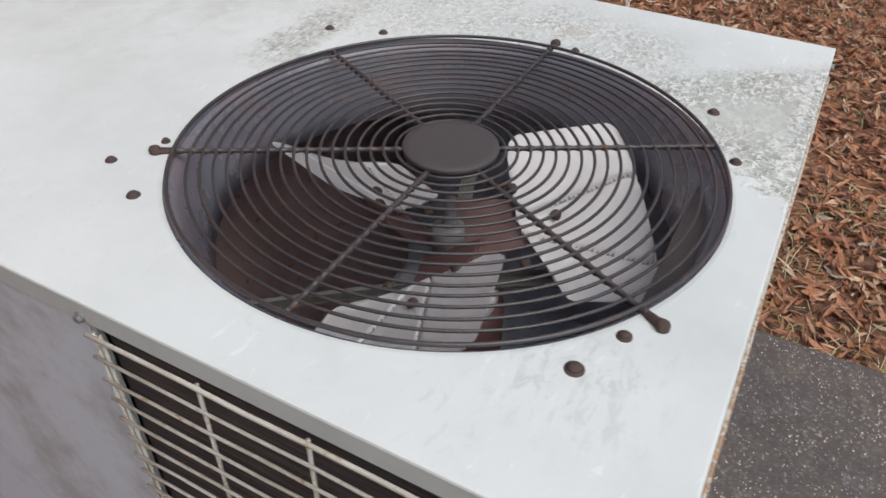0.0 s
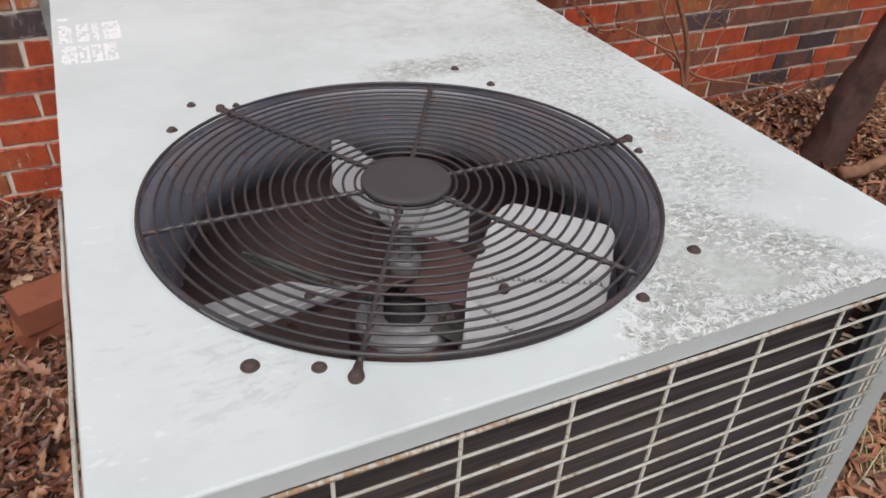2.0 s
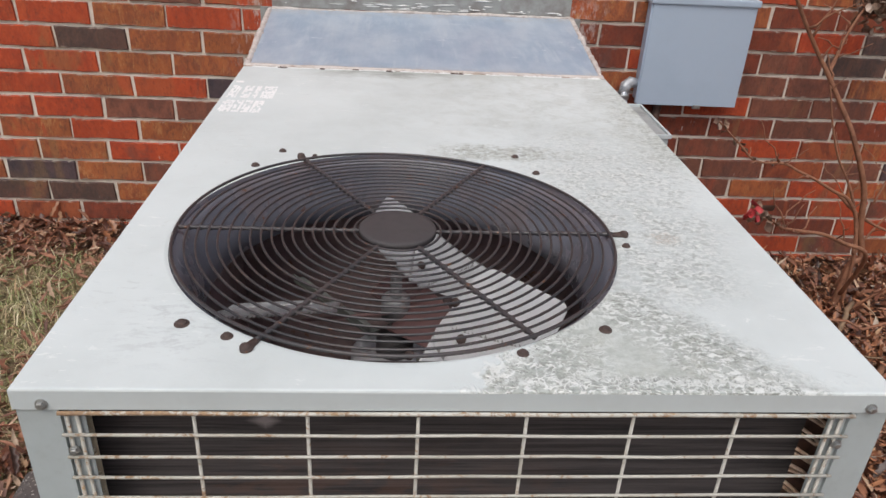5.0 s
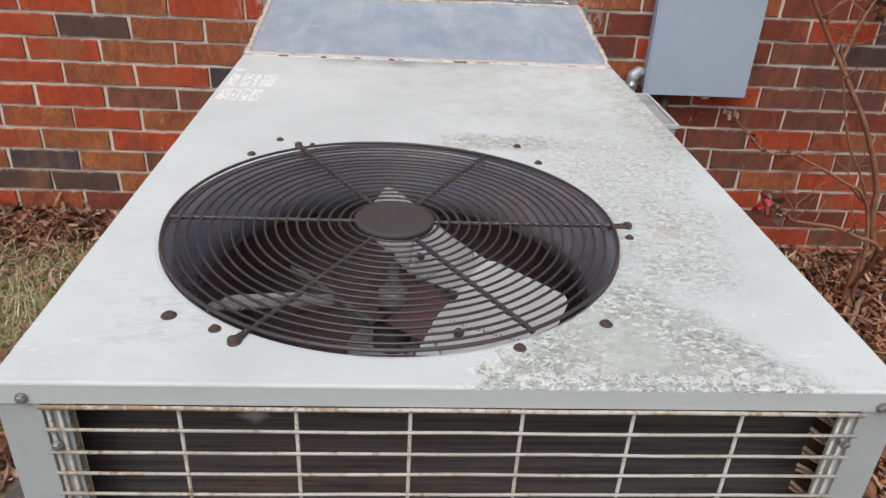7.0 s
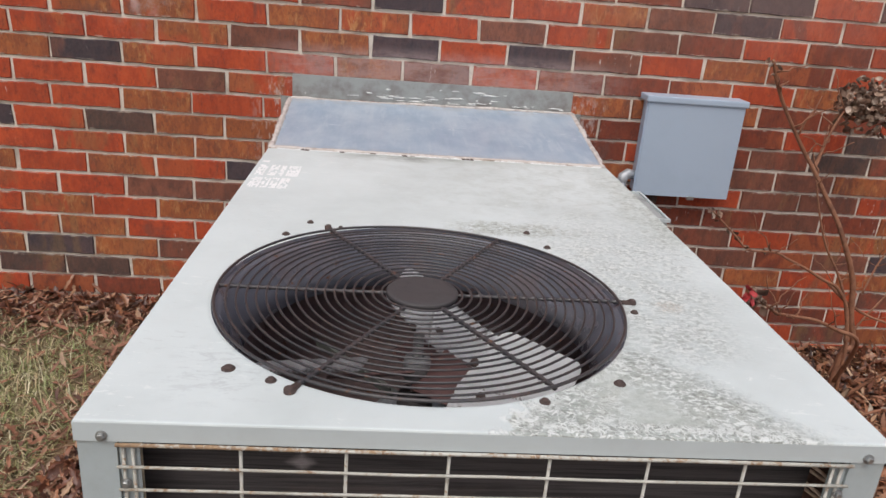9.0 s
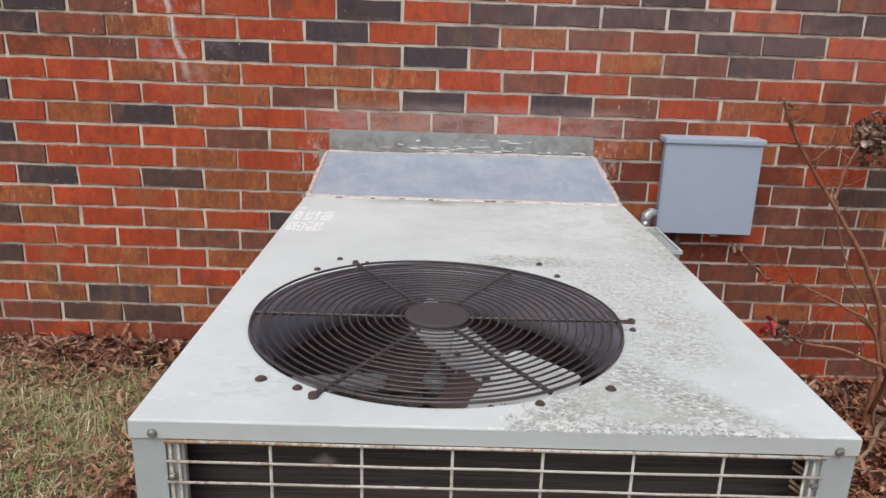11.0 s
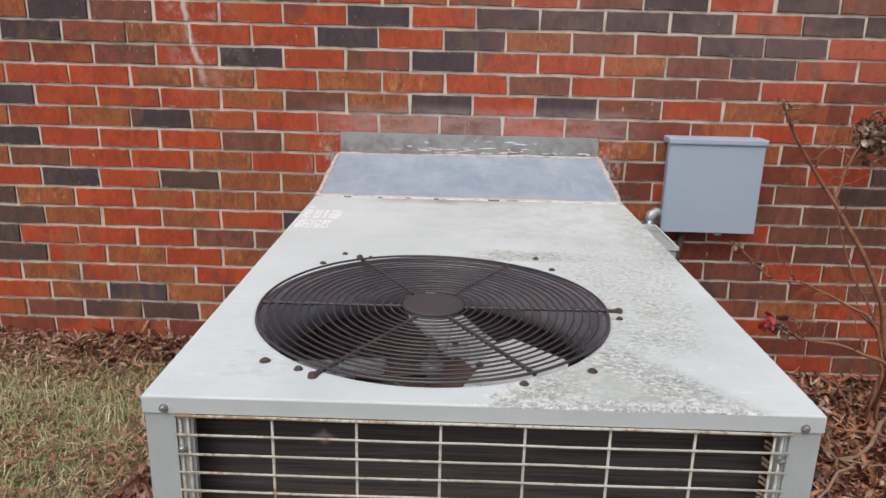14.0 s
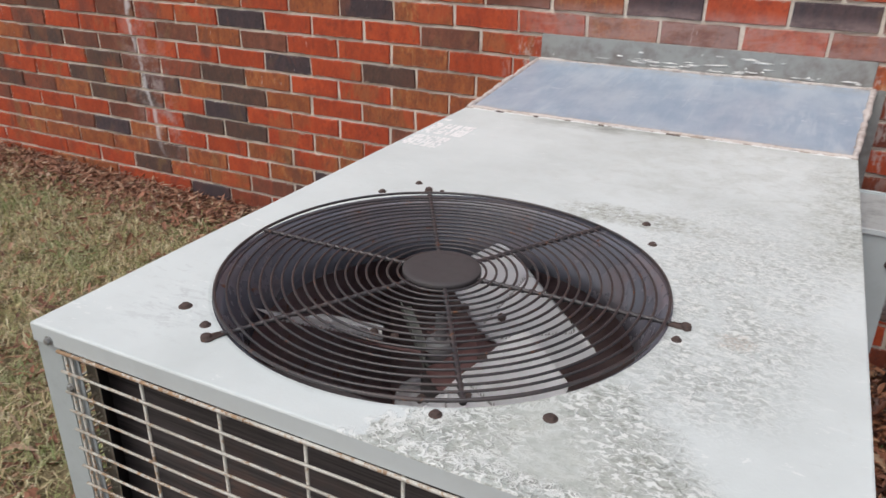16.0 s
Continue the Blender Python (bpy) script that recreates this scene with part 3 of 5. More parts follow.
leaf_wet = foliage("wet_oak_leaves", (0.0, (0.050, 0.026, 0.019)), (0.3, (0.108, 0.040, 0.025)), (0.6, (0.205, 0.072, 0.037)), (0.88, (0.32, 0.138, 0.068)), (1.0, (0.48, 0.32, 0.20)), rough=0.40)
grass_mix = foliage("winter_grass", (0.0, (0.23, 0.25, 0.085)), (0.28, (0.38, 0.38, 0.165)), (0.46, (0.56, 0.48, 0.28)), (0.66, (0.46, 0.32, 0.18)), (0.84, (0.76, 0.68, 0.48)), (1.0, (0.34, 0.38, 0.17)))
k = Net(grass_mix)
dry = k.bsdf.inputs["Base Color"].links[0].from_socket
fresh = k.times(k.step(k.noise(4.5, 4, 0.65), 0.49, 0.62), k.step(k.island(), 0.25, 0.9, 1, 0.35), 0.8)
k.colour(k.mix(fresh, dry, (0.195, 0.275, 0.100)))

petal_mix = foliage("dried_petals", (0.0, (0.10, 0.055, 0.040)), (0.35, (0.24, 0.14, 0.095)), (0.7, (0.42, 0.30, 0.22)), (1.0, (0.62, 0.50, 0.42)), rough=0.8)


# ---------------------------------------------------------------- mesh helpers
def thing(name, loc, label, category, group="", kind=""):
    e = new(name)
    e.location = loc
    e.empty_display_size = 0.05
    return tagged(e, label, category, group, kind)


def link_under(ob, parent):
    if parent is not None:
        ob.parent = parent
        if parent.type == "EMPTY":
            ob.matrix_parent_inverse = Matrix.Translation(parent.location).inverted()
    return ob


def part(name, bm, mat, parent=None, label="", smooth=False):
    """Links a bmesh as one mesh object, under a thing or a part."""
    me = bpy.data.meshes.new(name)
    bmesh.ops.recalc_face_normals(bm, faces=bm.faces)
    bm.to_mesh(me)
    bm.free()
    me.materials.append(mat)
    if smooth:
        me.polygons.foreach_set("use_smooth", [True] * len(me.polygons))
    ob = link_under(new(name, me), parent)
    return tagged(ob, label)


def box(bm, a, b, bevel=0.0, seg=2):
    """A box between two corners, with rounded edges."""
    size = [b[i] - a[i] for i in range(3)]
    mid = [(a[i] + b[i]) / 2 for i in range(3)]
    made = bmesh.ops.create_cube(bm, size=1.0, matrix=Matrix.Translation(mid) @ Matrix.Diagonal((*size, 1)))
    if bevel:
        edges = list({e for v in made["verts"] for e in v.link_edges})
        bmesh.ops.bevel(bm, geom=edges, offset=bevel, segments=seg, affect="EDGES", profile=0.6)
    return bm


def boxed(*args, **kw):
    return box(bmesh.new(), *args, **kw)


def tube(bm, pts, radius, seg=8, closed=False):
    """A tube along points; radius is one number or one for each point."""
    pts = [Vector(p) for p in pts]
    n = len(pts)
    radii = radius if isinstance(radius, (list, tuple)) else [radius] * n
    rings, side = [], None
    for i, p in enumerate(pts):
        if closed:
            ahead = (pts[(i + 1) % n] - pts[i - 1]).normalized()
        else:
            ahead = (pts[min(i + 1, n - 1)] - pts[max(i - 1, 0)]).normalized()
        if side is None:
            side = ahead.orthogonal().normalized()
            if closed:
                side = Vector((0, 0, 1))
        side = (side - ahead * side.dot(ahead)).normalized()
        up = ahead.cross(side)
        rings.append([bm.verts.new(p + radii[i] * (math.cos(a) * side + math.sin(a) * up)) for a in (2 * math.pi * j / seg for j in range(seg))])
    for i in range(n if closed else n - 1):
        r, s = rings[i], rings[(i + 1) % n]
        for j in range(seg):
            bm.faces.new((r[j], r[(j + 1) % seg], s[(j + 1) % seg], s[j]))
    if not closed:
        bm.faces.new(rings[0][::-1])
        bm.faces.new(rings[-1])
    return bm


def tubed(*args, **kw):
    return tube(bmesh.new(), *args, **kw)


def turned(bm, profile, centre, seg=48, arc=None):
    """A surface of revolution about the upright axis through centre; profile is (radius, z)."""
    rows = []
    for r, z in profile:
        if r < 1e-6:
            rows.append([bm.verts.new((centre[0], centre[1], z))])
        else:
            rows.append([bm.verts.new((centre[0] + r * math.cos(2 * math.pi * j / seg), centre[1] + r * math.sin(2 * math.pi * j / seg), z)) for j in range(seg)])
    for a, b in zip(rows, rows[1:]):
        for j in range(seg):
            k2 = (j + 1) % seg
            if len(a) == 1:
                bm.faces.new((a[0], b[j], b[k2]))
            elif len(b) == 1:
                bm.faces.new((a[j], a[k2], b[0]))
            else:
                bm.faces.new((a[j], a[k2], b[k2], b[j]))
    return bm


def bolt_head(bm, p, r, h, normal="z", washer=1.35):
    """A hex head on a washer with its base at p."""
    def at(u, v, w):
        return {"z": (p[0] + u, p[1] + v, p[2] + w), "-y": (p[0] + u, p[1] - w, p[2] + v), "-x": (p[0] - w, p[1] + u, p[2] + v), "x": (p[0] + w, p[1] + u, p[2] + v)}[normal]
    for n, rows in ((16, ((r * washer, 0), (r * washer, h * 0.25), (r * 0.9, h * 0.32))), (6, ((r, h * 0.25), (r, h * 0.85), (r * 0.7, h)))):
        made = [[bm.verts.new(at(q * math.cos(6.2832 * j / n), q * math.sin(6.2832 * j / n), w)) for j in range(n)] for q, w in rows]
        for a, b in zip(made, made[1:]):
            for j in range(n):
                bm.faces.new((a[j], a[(j + 1) % n], b[(j + 1) % n], b[j]))
        bm.faces.new(made[-1])
    return bm


def ring_points(r, z, n=96, centre=(HX, HY), a0=0.0, a1=2 * math.pi, jitter=0.0, seed=0):
    rnd = random.Random(seed)
    ph = rnd.random() * 6.28
    return [(centre[0] + r * math.cos(a0 + (a1 - a0) * i / n), centre[1] + r * math.sin(a0 + (a1 - a0) * i / n), z + jitter * math.sin(3 * 6.2832 * i / n + ph)) for i in range(n)]

# ---------------------------------------------------------------- ground
def sheet(name, x0, x1, y0, y1, n, m):
    bm = bmesh.new()
    rows = [[bm.verts.new((x0 + (x1 - x0) * i / n, y0 + (y1 - y0) * j / m, 0)) for i in range(n + 1)] for j in range(m + 1)]
    for a, b in zip(rows, rows[1:]):
        for i in range(n):
            bm.faces.new((a[i], a[i + 1], b[i + 1], b[i]))
    return bm


bm = bmesh.new()
steps = [-400, -60, -15] + [-6 + 0.25 * i for i in range(49)] + [15, 60, 400]
grid = [[bm.verts.new((gx, gy, ground_z(max(-6, min(6, gx)), gy) if abs(gx) < 8 and abs(gy) < 8 else 0.0)) for gx in steps] for gy in steps]
for a, b in zip(grid, grid[1:]):
    for i in range(len(steps) - 1):
        bm.faces.new((a[i], a[i + 1], b[i + 1], b[i]))
tagged(part("ground", bm, soil, smooth=True), "dark soil under leaf litter and winter grass", "ground", kind="structure")

bm = boxed((-0.36, -1.10, -0.10), (0.995, 0.575, 0.045), bevel=0.012)
slab = tagged(part("pavement", bm, slab_mat), "dark exposed-aggregate concrete slab under the unit", "slab", kind="structure")

# ---------------------------------------------------------------- brick wall
PITCH, COURSE, JOINT = 0.2033, 0.0677, 0.0088
ROW_TOP, COL_X = 0.920, 0.214              # top and left edge of one known brick
WALL_X0, WALL_X1, WALL_Z0, WALL_Z1 = -6.0, 3.30, -0.20, 2.45

bm = boxed((WALL_X0, WALL + 0.0062, WALL_Z0), (WALL_X1 - 0.007, WALL + 0.20, WALL_Z1))
wall = tagged(part("wall_back", bm, mortar), "red, brown and charcoal brick house wall with grey mortar", "brick wall", kind="structure")
bm = boxed((WALL_X1 - 0.20, WALL + 0.20, WALL_Z0), (WALL_X1, WALL + 5.0, WALL_Z1))
tagged(part("wall_side", bm, clay_brown), "brown brick side wall of the house", "brick wall", kind="structure")

# ---------------------------------------------------------------- air conditioner
unit = thing("air_conditioner", (W / 2, DEEP / 2, 0.045), "weathered off-white air conditioner with round fan grille on concrete slab", "air conditioner")

# lid: a pressed sheet with a round opening and a turned-down lip
corner_angles = [math.atan2(sy - OY, sx - OX) for sx, sy in ((W, DEEP), (0, DEEP), (0, 0), (W, 0))]
angles = sorted([2 * math.pi * i / 120 - math.pi for i in range(120)] + corner_angles)


def on_rect(a, inset, z):
    dx, dy = math.cos(a), math.sin(a)
    tx = ((W - inset - OX) if dx > 0 else (inset - OX)) / dx if abs(dx) > 1e-9 else 1e9
    ty = ((DEEP - inset - OY) if dy > 0 else (inset - OY)) / dy if abs(dy) > 1e-9 else 1e9
    t = min(tx, ty)
    return (OX + t * dx, OY + t * dy, z)


bm = bmesh.new()
loops = [[bm.verts.new((OX + r * math.cos(a), OY + r * math.sin(a), z)) for a in angles] for r, z in ((R_HOLE - 0.004, TOP - 0.012), (R_HOLE - 0.003, TOP - 0.004), (R_HOLE, TOP - 0.0008), (R_HOLE + 0.004, TOP))]
loops += [[bm.verts.new(on_rect(a, i, z)) for a in angles] for i, z in ((0.0024, TOP), (0.0007, TOP - 0.0007), (0.0, TOP - 0.0024), (0.0, TOP - 0.0225), (0.003, TOP - 0.0235))]
for a, b in zip(loops, loops[1:]):
    for i in range(len(angles)):
        j = (i + 1) % len(angles)
        bm.faces.new((a[i], a[j], b[j], b[i]))
lid = part("lid", bm, lid_paint, unit, "chalky white lid with grey-green lichen stains")
lid.data.materials.append(lip_grey)
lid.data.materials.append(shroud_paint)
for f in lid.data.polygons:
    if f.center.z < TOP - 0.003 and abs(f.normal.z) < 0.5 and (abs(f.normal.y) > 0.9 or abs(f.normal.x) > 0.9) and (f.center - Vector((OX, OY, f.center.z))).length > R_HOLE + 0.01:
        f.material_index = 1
    elif f.center.z < TOP - 0.0015 and (f.center - Vector((OX, OY, f.center.z))).length < R_HOLE + 0.001:
        f.material_index = 2

# worn lettering by the rear corner, too worn to read
rnd = random.Random(4)
for y0, y1, spans in ((0.868, 0.950, ((0.010, 0.028), (0.035, 0.052), (0.057, 0.066), (0.072, 0.097))), (0.780, 0.852, ((0.011, 0.032), (0.035, 0.049), (0.052, 0.065), (0.068, 0.086)))):
    for x0, x1 in spans:
        bm = bmesh.new()
        cols, rows = max(2, round((x1 - x0) / 0.0045)), 7
        for i in range(cols):
            for j in range(rows):
                if rnd.random() < 0.13 or (j in (2, 4) and 0 < i < cols - 1 and rnd.random() < 0.45):
                    continue
                cx, cy = (x1 - x0) / cols, (y1 - y0) / rows
                gx, gy = x0 + cx * i + rnd.uniform(-0.0006, 0.0006), y0 + cy * j + rnd.uniform(-0.0015, 0.0015)
                box(bm, (gx, gy, TOP + 0.0002), (gx + cx * rnd.uniform(0.75, 1.05), gy + cy * rnd.uniform(0.7, 1.05), TOP + 0.0006))
        part("lettering", bm, worn_white, unit, "worn white lettering")
part("lettering", boxed((0.009, 0.972, TOP + 0.0002), (0.024, 0.984, TOP + 0.0006)), worn_white, unit)

# body panels
part("base_pan", boxed((0.004, 0.004, 0.045), (W - 0.004, DEEP - 0.004, 0.085), bevel=0.004), panel_paint, unit, "stained grey base pan")
part("left_panel", boxed((0.002, 0.462, 0.085), (0.010, DEEP - 0.002, TOP - 0.0240), bevel=0.002), panel_paint, unit, "stained grey sheet-metal side panel")
part("right_panel", boxed((W - 0.010, 0.040, 0.085), (W - 0.002, DEEP - 0.002, TOP - 0.0240), bevel=0.002), panel_paint, unit, "stained grey sheet-metal side panel")
part("partition", boxed((0.012, 0.640, 0.086), (W - 0.012, 0.646, TOP - 0.025)), inside, unit, "sooty inner partition")
part("rear_panel", boxed((0.012, DEEP - 0.012, 0.085), (W - 0.012, DEEP - 0.004, TOP - 0.024)), panel_paint, unit)


def corner_post(x0, x1, wrap):
    """An upright channel: a face to the front, a return along the side and an inner flange."""
    t = 0.0028
    la, lb = (0.042, 0.012) if wrap < 0 else (0.012, 0.042)
    line = [(x0, la), (x0, 0.002), (x1, 0.002), (x1, lb), (x1 - t, lb), (x1 - t, 0.002 + t), (x0 + t, 0.002 + t), (x0 + t, la)]
    bm = bmesh.new()
    lo = [bm.verts.new((*p, 0.086)) for p in line]
    hi = [bm.verts.new((*p, TOP - 0.0235)) for p in line]
    bm.faces.new(lo)
    bm.faces.new(hi[::-1])
    for i in range(8):
        j = (i + 1) % 8
        bm.faces.new((lo[i], lo[j], hi[j], hi[i]))
    return bm


part("corner_post", corner_post(0.002, 0.038, -1), grey_paint, unit, "smooth grey corner post")
part("corner_post", corner_post(W - 0.038, W - 0.002, 1), grey_paint, unit, "smooth grey corner post")
part("side_post", boxed((0.003, 0.4535, 0.086), (0.010, 0.4615, TOP - 0.024), bevel=0.002), grey_paint, unit)

# condenser coils: ridged dark fins between tube plates with return bends
def coil(a, b, axis):
    bm = bmesh.new()
    n, z0, z1 = 300, 0.10, TOP - 0.03
    prof = []
    for i in range(n):
        prof += [(0.0, z0 + (z1 - z0) * i / n), (-0.0004, z0 + (z1 - z0) * (i + 0.5) / n)]
    prof.append((0.0, z1))
    prof += [(b[1] - a[1] if axis == "x" else b[0] - a[0], z1), (b[1] - a[1] if axis == "x" else b[0] - a[0], z0)]
    ends = []
    for u in ((a[0], b[0]) if axis == "x" else (a[1], b[1])):
        ends.append([bm.verts.new((u, a[1] + w, z) if axis == "x" else (a[0] + w, u, z)) for w, z in prof])
    m = len(prof)
    for i in range(m):
        bm.faces.new((ends[0][i], ends[1][i], ends[1][(i + 1) % m], ends[0][(i + 1) % m]))
    bm.faces.new(ends[0])
    bm.faces.new(ends[1][::-1])
    return bm


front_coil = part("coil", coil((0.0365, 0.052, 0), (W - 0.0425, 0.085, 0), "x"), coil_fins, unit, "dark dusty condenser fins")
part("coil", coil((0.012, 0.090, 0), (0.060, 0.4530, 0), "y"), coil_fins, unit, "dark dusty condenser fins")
for end in (0, 1):
    x0, sgn = (0.0520, -1) if end == 0 else (W - 0.0425, 1)
    deep, wide, fore = (0.0265, 0.014, 0.0190) if end == 0 else (0.0600, 0.030, 0.0500)
    part("tube_plate", boxed((min(x0, x0 + sgn * wide), deep, 0.10), (max(x0, x0 + sgn * wide), deep + 0.002, TOP - 0.03)), bend_gold if end == 0 else plate_rust, front_coil, "dull golden tube plate" if end == 0 else "rusty brown tube plate")
    ex = 0.0130 if end == 0 else W - 0.0130
    # dark colour on the plate stands in for the shade in the gap
    part("end_plate", boxed((ex, 0.0440, 0.09), (ex + 0.002, 0.0850, TOP - 0.03)), cap_paint, unit, "end plate of the coil, coloured dark as the shaded gap")
    # strip beside the coil, bent inwards
    b = bmesh.new()
    line = ((0.0390, 0.0050), (0.0555, 0.0050), (0.0575, 0.0062), (0.0572, 0.0074), (0.0553, 0.0064), (0.0390, 0.0064))
    if end:
        line = ((W - 0.0385, 0.0050), (W - 0.0420, 0.0050), (W - 0.0432, 0.0090), (W - 0.0465, 0.0095), (W - 0.0480, 0.0165), (W - 0.0465, 0.0170), (W - 0.0450, 0.0110), (W - 0.0420, 0.0105), (W - 0.0408, 0.0066), (W - 0.0385, 0.0066))
    lo = [b.verts.new((u, v, 0.09)) for u, v in line]
    hi = [b.verts.new((u, v, TOP - 0.026)) for u, v in line]
    b.faces.new(lo)
    b.faces.new(hi)
    for i in range(len(line)):
        j = (i + 1) % len(line)
        b.faces.new((lo[i], lo[j], hi[j], hi[i]))
    part("liner_strip", b, grey_paint, unit, "pale grey bent strip beside the coil")
    # return bends: hairpins that slant from one tube row to the next
    rnd = random.Random(17 + end)
    for i in range(22):
        z = 0.662 - 0.0254 * i + rnd.uniform(-0.002, 0.002)
        long = rnd.uniform(0.85, 1.1) * (0.0140 if end == 0 else 0.0240)
        drop, tilt = (0.014 if end == 0 else 0.019), rnd.uniform(-0.002, 0.002)
        pts = [(x0 + sgn * long * u, fore + v, z - drop * w + (tilt if 0 < u < 1 else 0.0)) for u, v, w in ((0, 0.0025, 0), (0.55, -0.0010, 0.40), (0.93, -0.0025, 0.80), (1, -0.0013, 0.98), (0.85, 0.0025, 1.05), (0.45, 0.0040, 0.74), (0, 0.0045, 0.42))]
        part("return_bend", tubed(pts, 0.0013 if end == 0 else 0.0022, 6), bend_gold if end == 0 else bend_rust, front_coil, ("dull golden tube bend", "bent copper tube, rusty")[end] if i == 0 else "", True)

# wire guards
def wire_guard(name, along, first, last, uprights, plane, label):
    """Bars across, closely spaced, on a few uprights. along: 'x' or 'y'."""
    rnd = random.Random(9)
    root = None
    def at(u, w, z):
        return (u, plane + w, z) if along == "x" else (plane + w, u, z)
    bm = tubed([at(uprights[0], 0.0032, 0.080), at(uprights[0], 0.0032, TOP - 0.026)], 0.0018, 8)
    root = part(name, bm, wire_paint, unit, label, True)
    for u in uprights[1:]:
        part("upright_wire", tubed([at(u, 0.0032, 0.080), at(u, 0.0032, TOP - 0.026)], 0.0018, 8), wire_paint, root, "", True)
    z, n = TOP - 0.0244, 0
    while z > 0.075:
        pts = []
        for i in range(9):
            u = first + (last - first) * i / 8
            pts.append(at(u, rnd.uniform(-0.0005, 0.0005) - 0.0011, z + rnd.uniform(-0.0006, 0.0006)))
        part("cross_wire", tubed(pts, 0.0016 if n else 0.0020, 8), wire_paint, root, "", True)
        z -= 0.0254
        n += 1
    return root


wire_guard("front_guard", "x", 0.0385, W - 0.0375, [0.0435, 0.0525, 0.153, 0.2535, 0.3535, 0.4535, 0.554, 0.654, W - 0.055, W - 0.046], -0.0012, "cream-coated wire guard with rust spots")
wire_guard("side_guard", "y", 0.030, 0.4505, [0.040, 0.142, 0.243, 0.342, 0.4405, 0.4475], -0.0065, "cream-coated wire guard with rust spots")

# screws on the lip and the guard
for p, nrm, s in (((0.026, -0.0001, TOP - 0.016), "-y", 0.0052), ((W - 0.023, -0.0001, TOP - 0.017), "-y", 0.0052), ((0.0445, 0.0016, TOP - 0.070), "-y", 0.005), ((W - 0.043, 0.0016, TOP - 0.062), "-y", 0.005), ((-0.0001, 0.462, TOP - 0.018), "-x", 0.0052)):
    part("screw", bolt_head(bmesh.new(), p, s * 0.78, 0.005, nrm), zinc, unit, "zinc hex screw")

# rusty bolts on the lid
for bx, by, s0 in ((0.169, 0.081, 0.0085), (0.121, 0.102, 0.0105), (0.455, 0.058, 0.0085), (0.547, 0.100, 0.0095), (0.621, 0.288, 0.0075), (0.546, 0.525, 0.0085), (0.523, 0.593, 0.0085), (0.154, 0.590, 0.0080), (0.122, 0.527, 0.0090), (0.206, 0.570, 0.0065)):
    b, s = bmesh.new(), 0.53 * s0
    turned(b, ((s, TOP), (s * 0.98, TOP + 0.0026), (s * 0.82, TOP + 0.0036), (0.0, TOP + 0.0038)), (bx, by), 8)
    turned(b, ((s * 1.4, TOP - 0.0003), (s * 1.35, TOP + 0.0010), (s * 0.9, TOP + 0.0012)), (bx, by), 14)
    part("bolt", b, rust, unit, "rusty bolt head", True)

# venturi ring below the opening
bm = turned(bmesh.new(), ((R_HOLE + 0.010, TOP - 0.003), (R_HOLE - 0.006, TOP - 0.006), (R_HOLE - 0.013, TOP - 0.018), (R_HOLE - 0.020, TOP - 0.036), (R_HOLE - 0.028, TOP - 0.060), (R_HOLE - 0.032, TOP - 0.092), (R_HOLE - 0.029, TOP - 0.0925)), (OX, OY), 96)
part("fan_shroud", bm, shroud_paint, unit, "dark blue-black fan shroud with rust", True)

# fan guard: rings on six spokes, a cap in the middle, three clips bolted to the lid
GZ = TOP + 0.0045


def rise(r, a):
    """How far the warped guard stands above its fixings."""
    return (r / 0.268) ** 2 * (0.0006 + 0.0014 * math.cos(2 * (a - radians(148))) - 0.0020 * max(0.0, math.sin(a)))


def guard_ring(r, dz, n, jitter, seed):
    """A ring of the guard, which stands a little proud of the lid on two sides."""
    pts = ring_points(r, GZ + dz, n, jitter=jitter, seed=seed)
    return [(px, py, pz + rise(r, math.atan2(py - HY, px - HX))) for px, py, pz in pts]


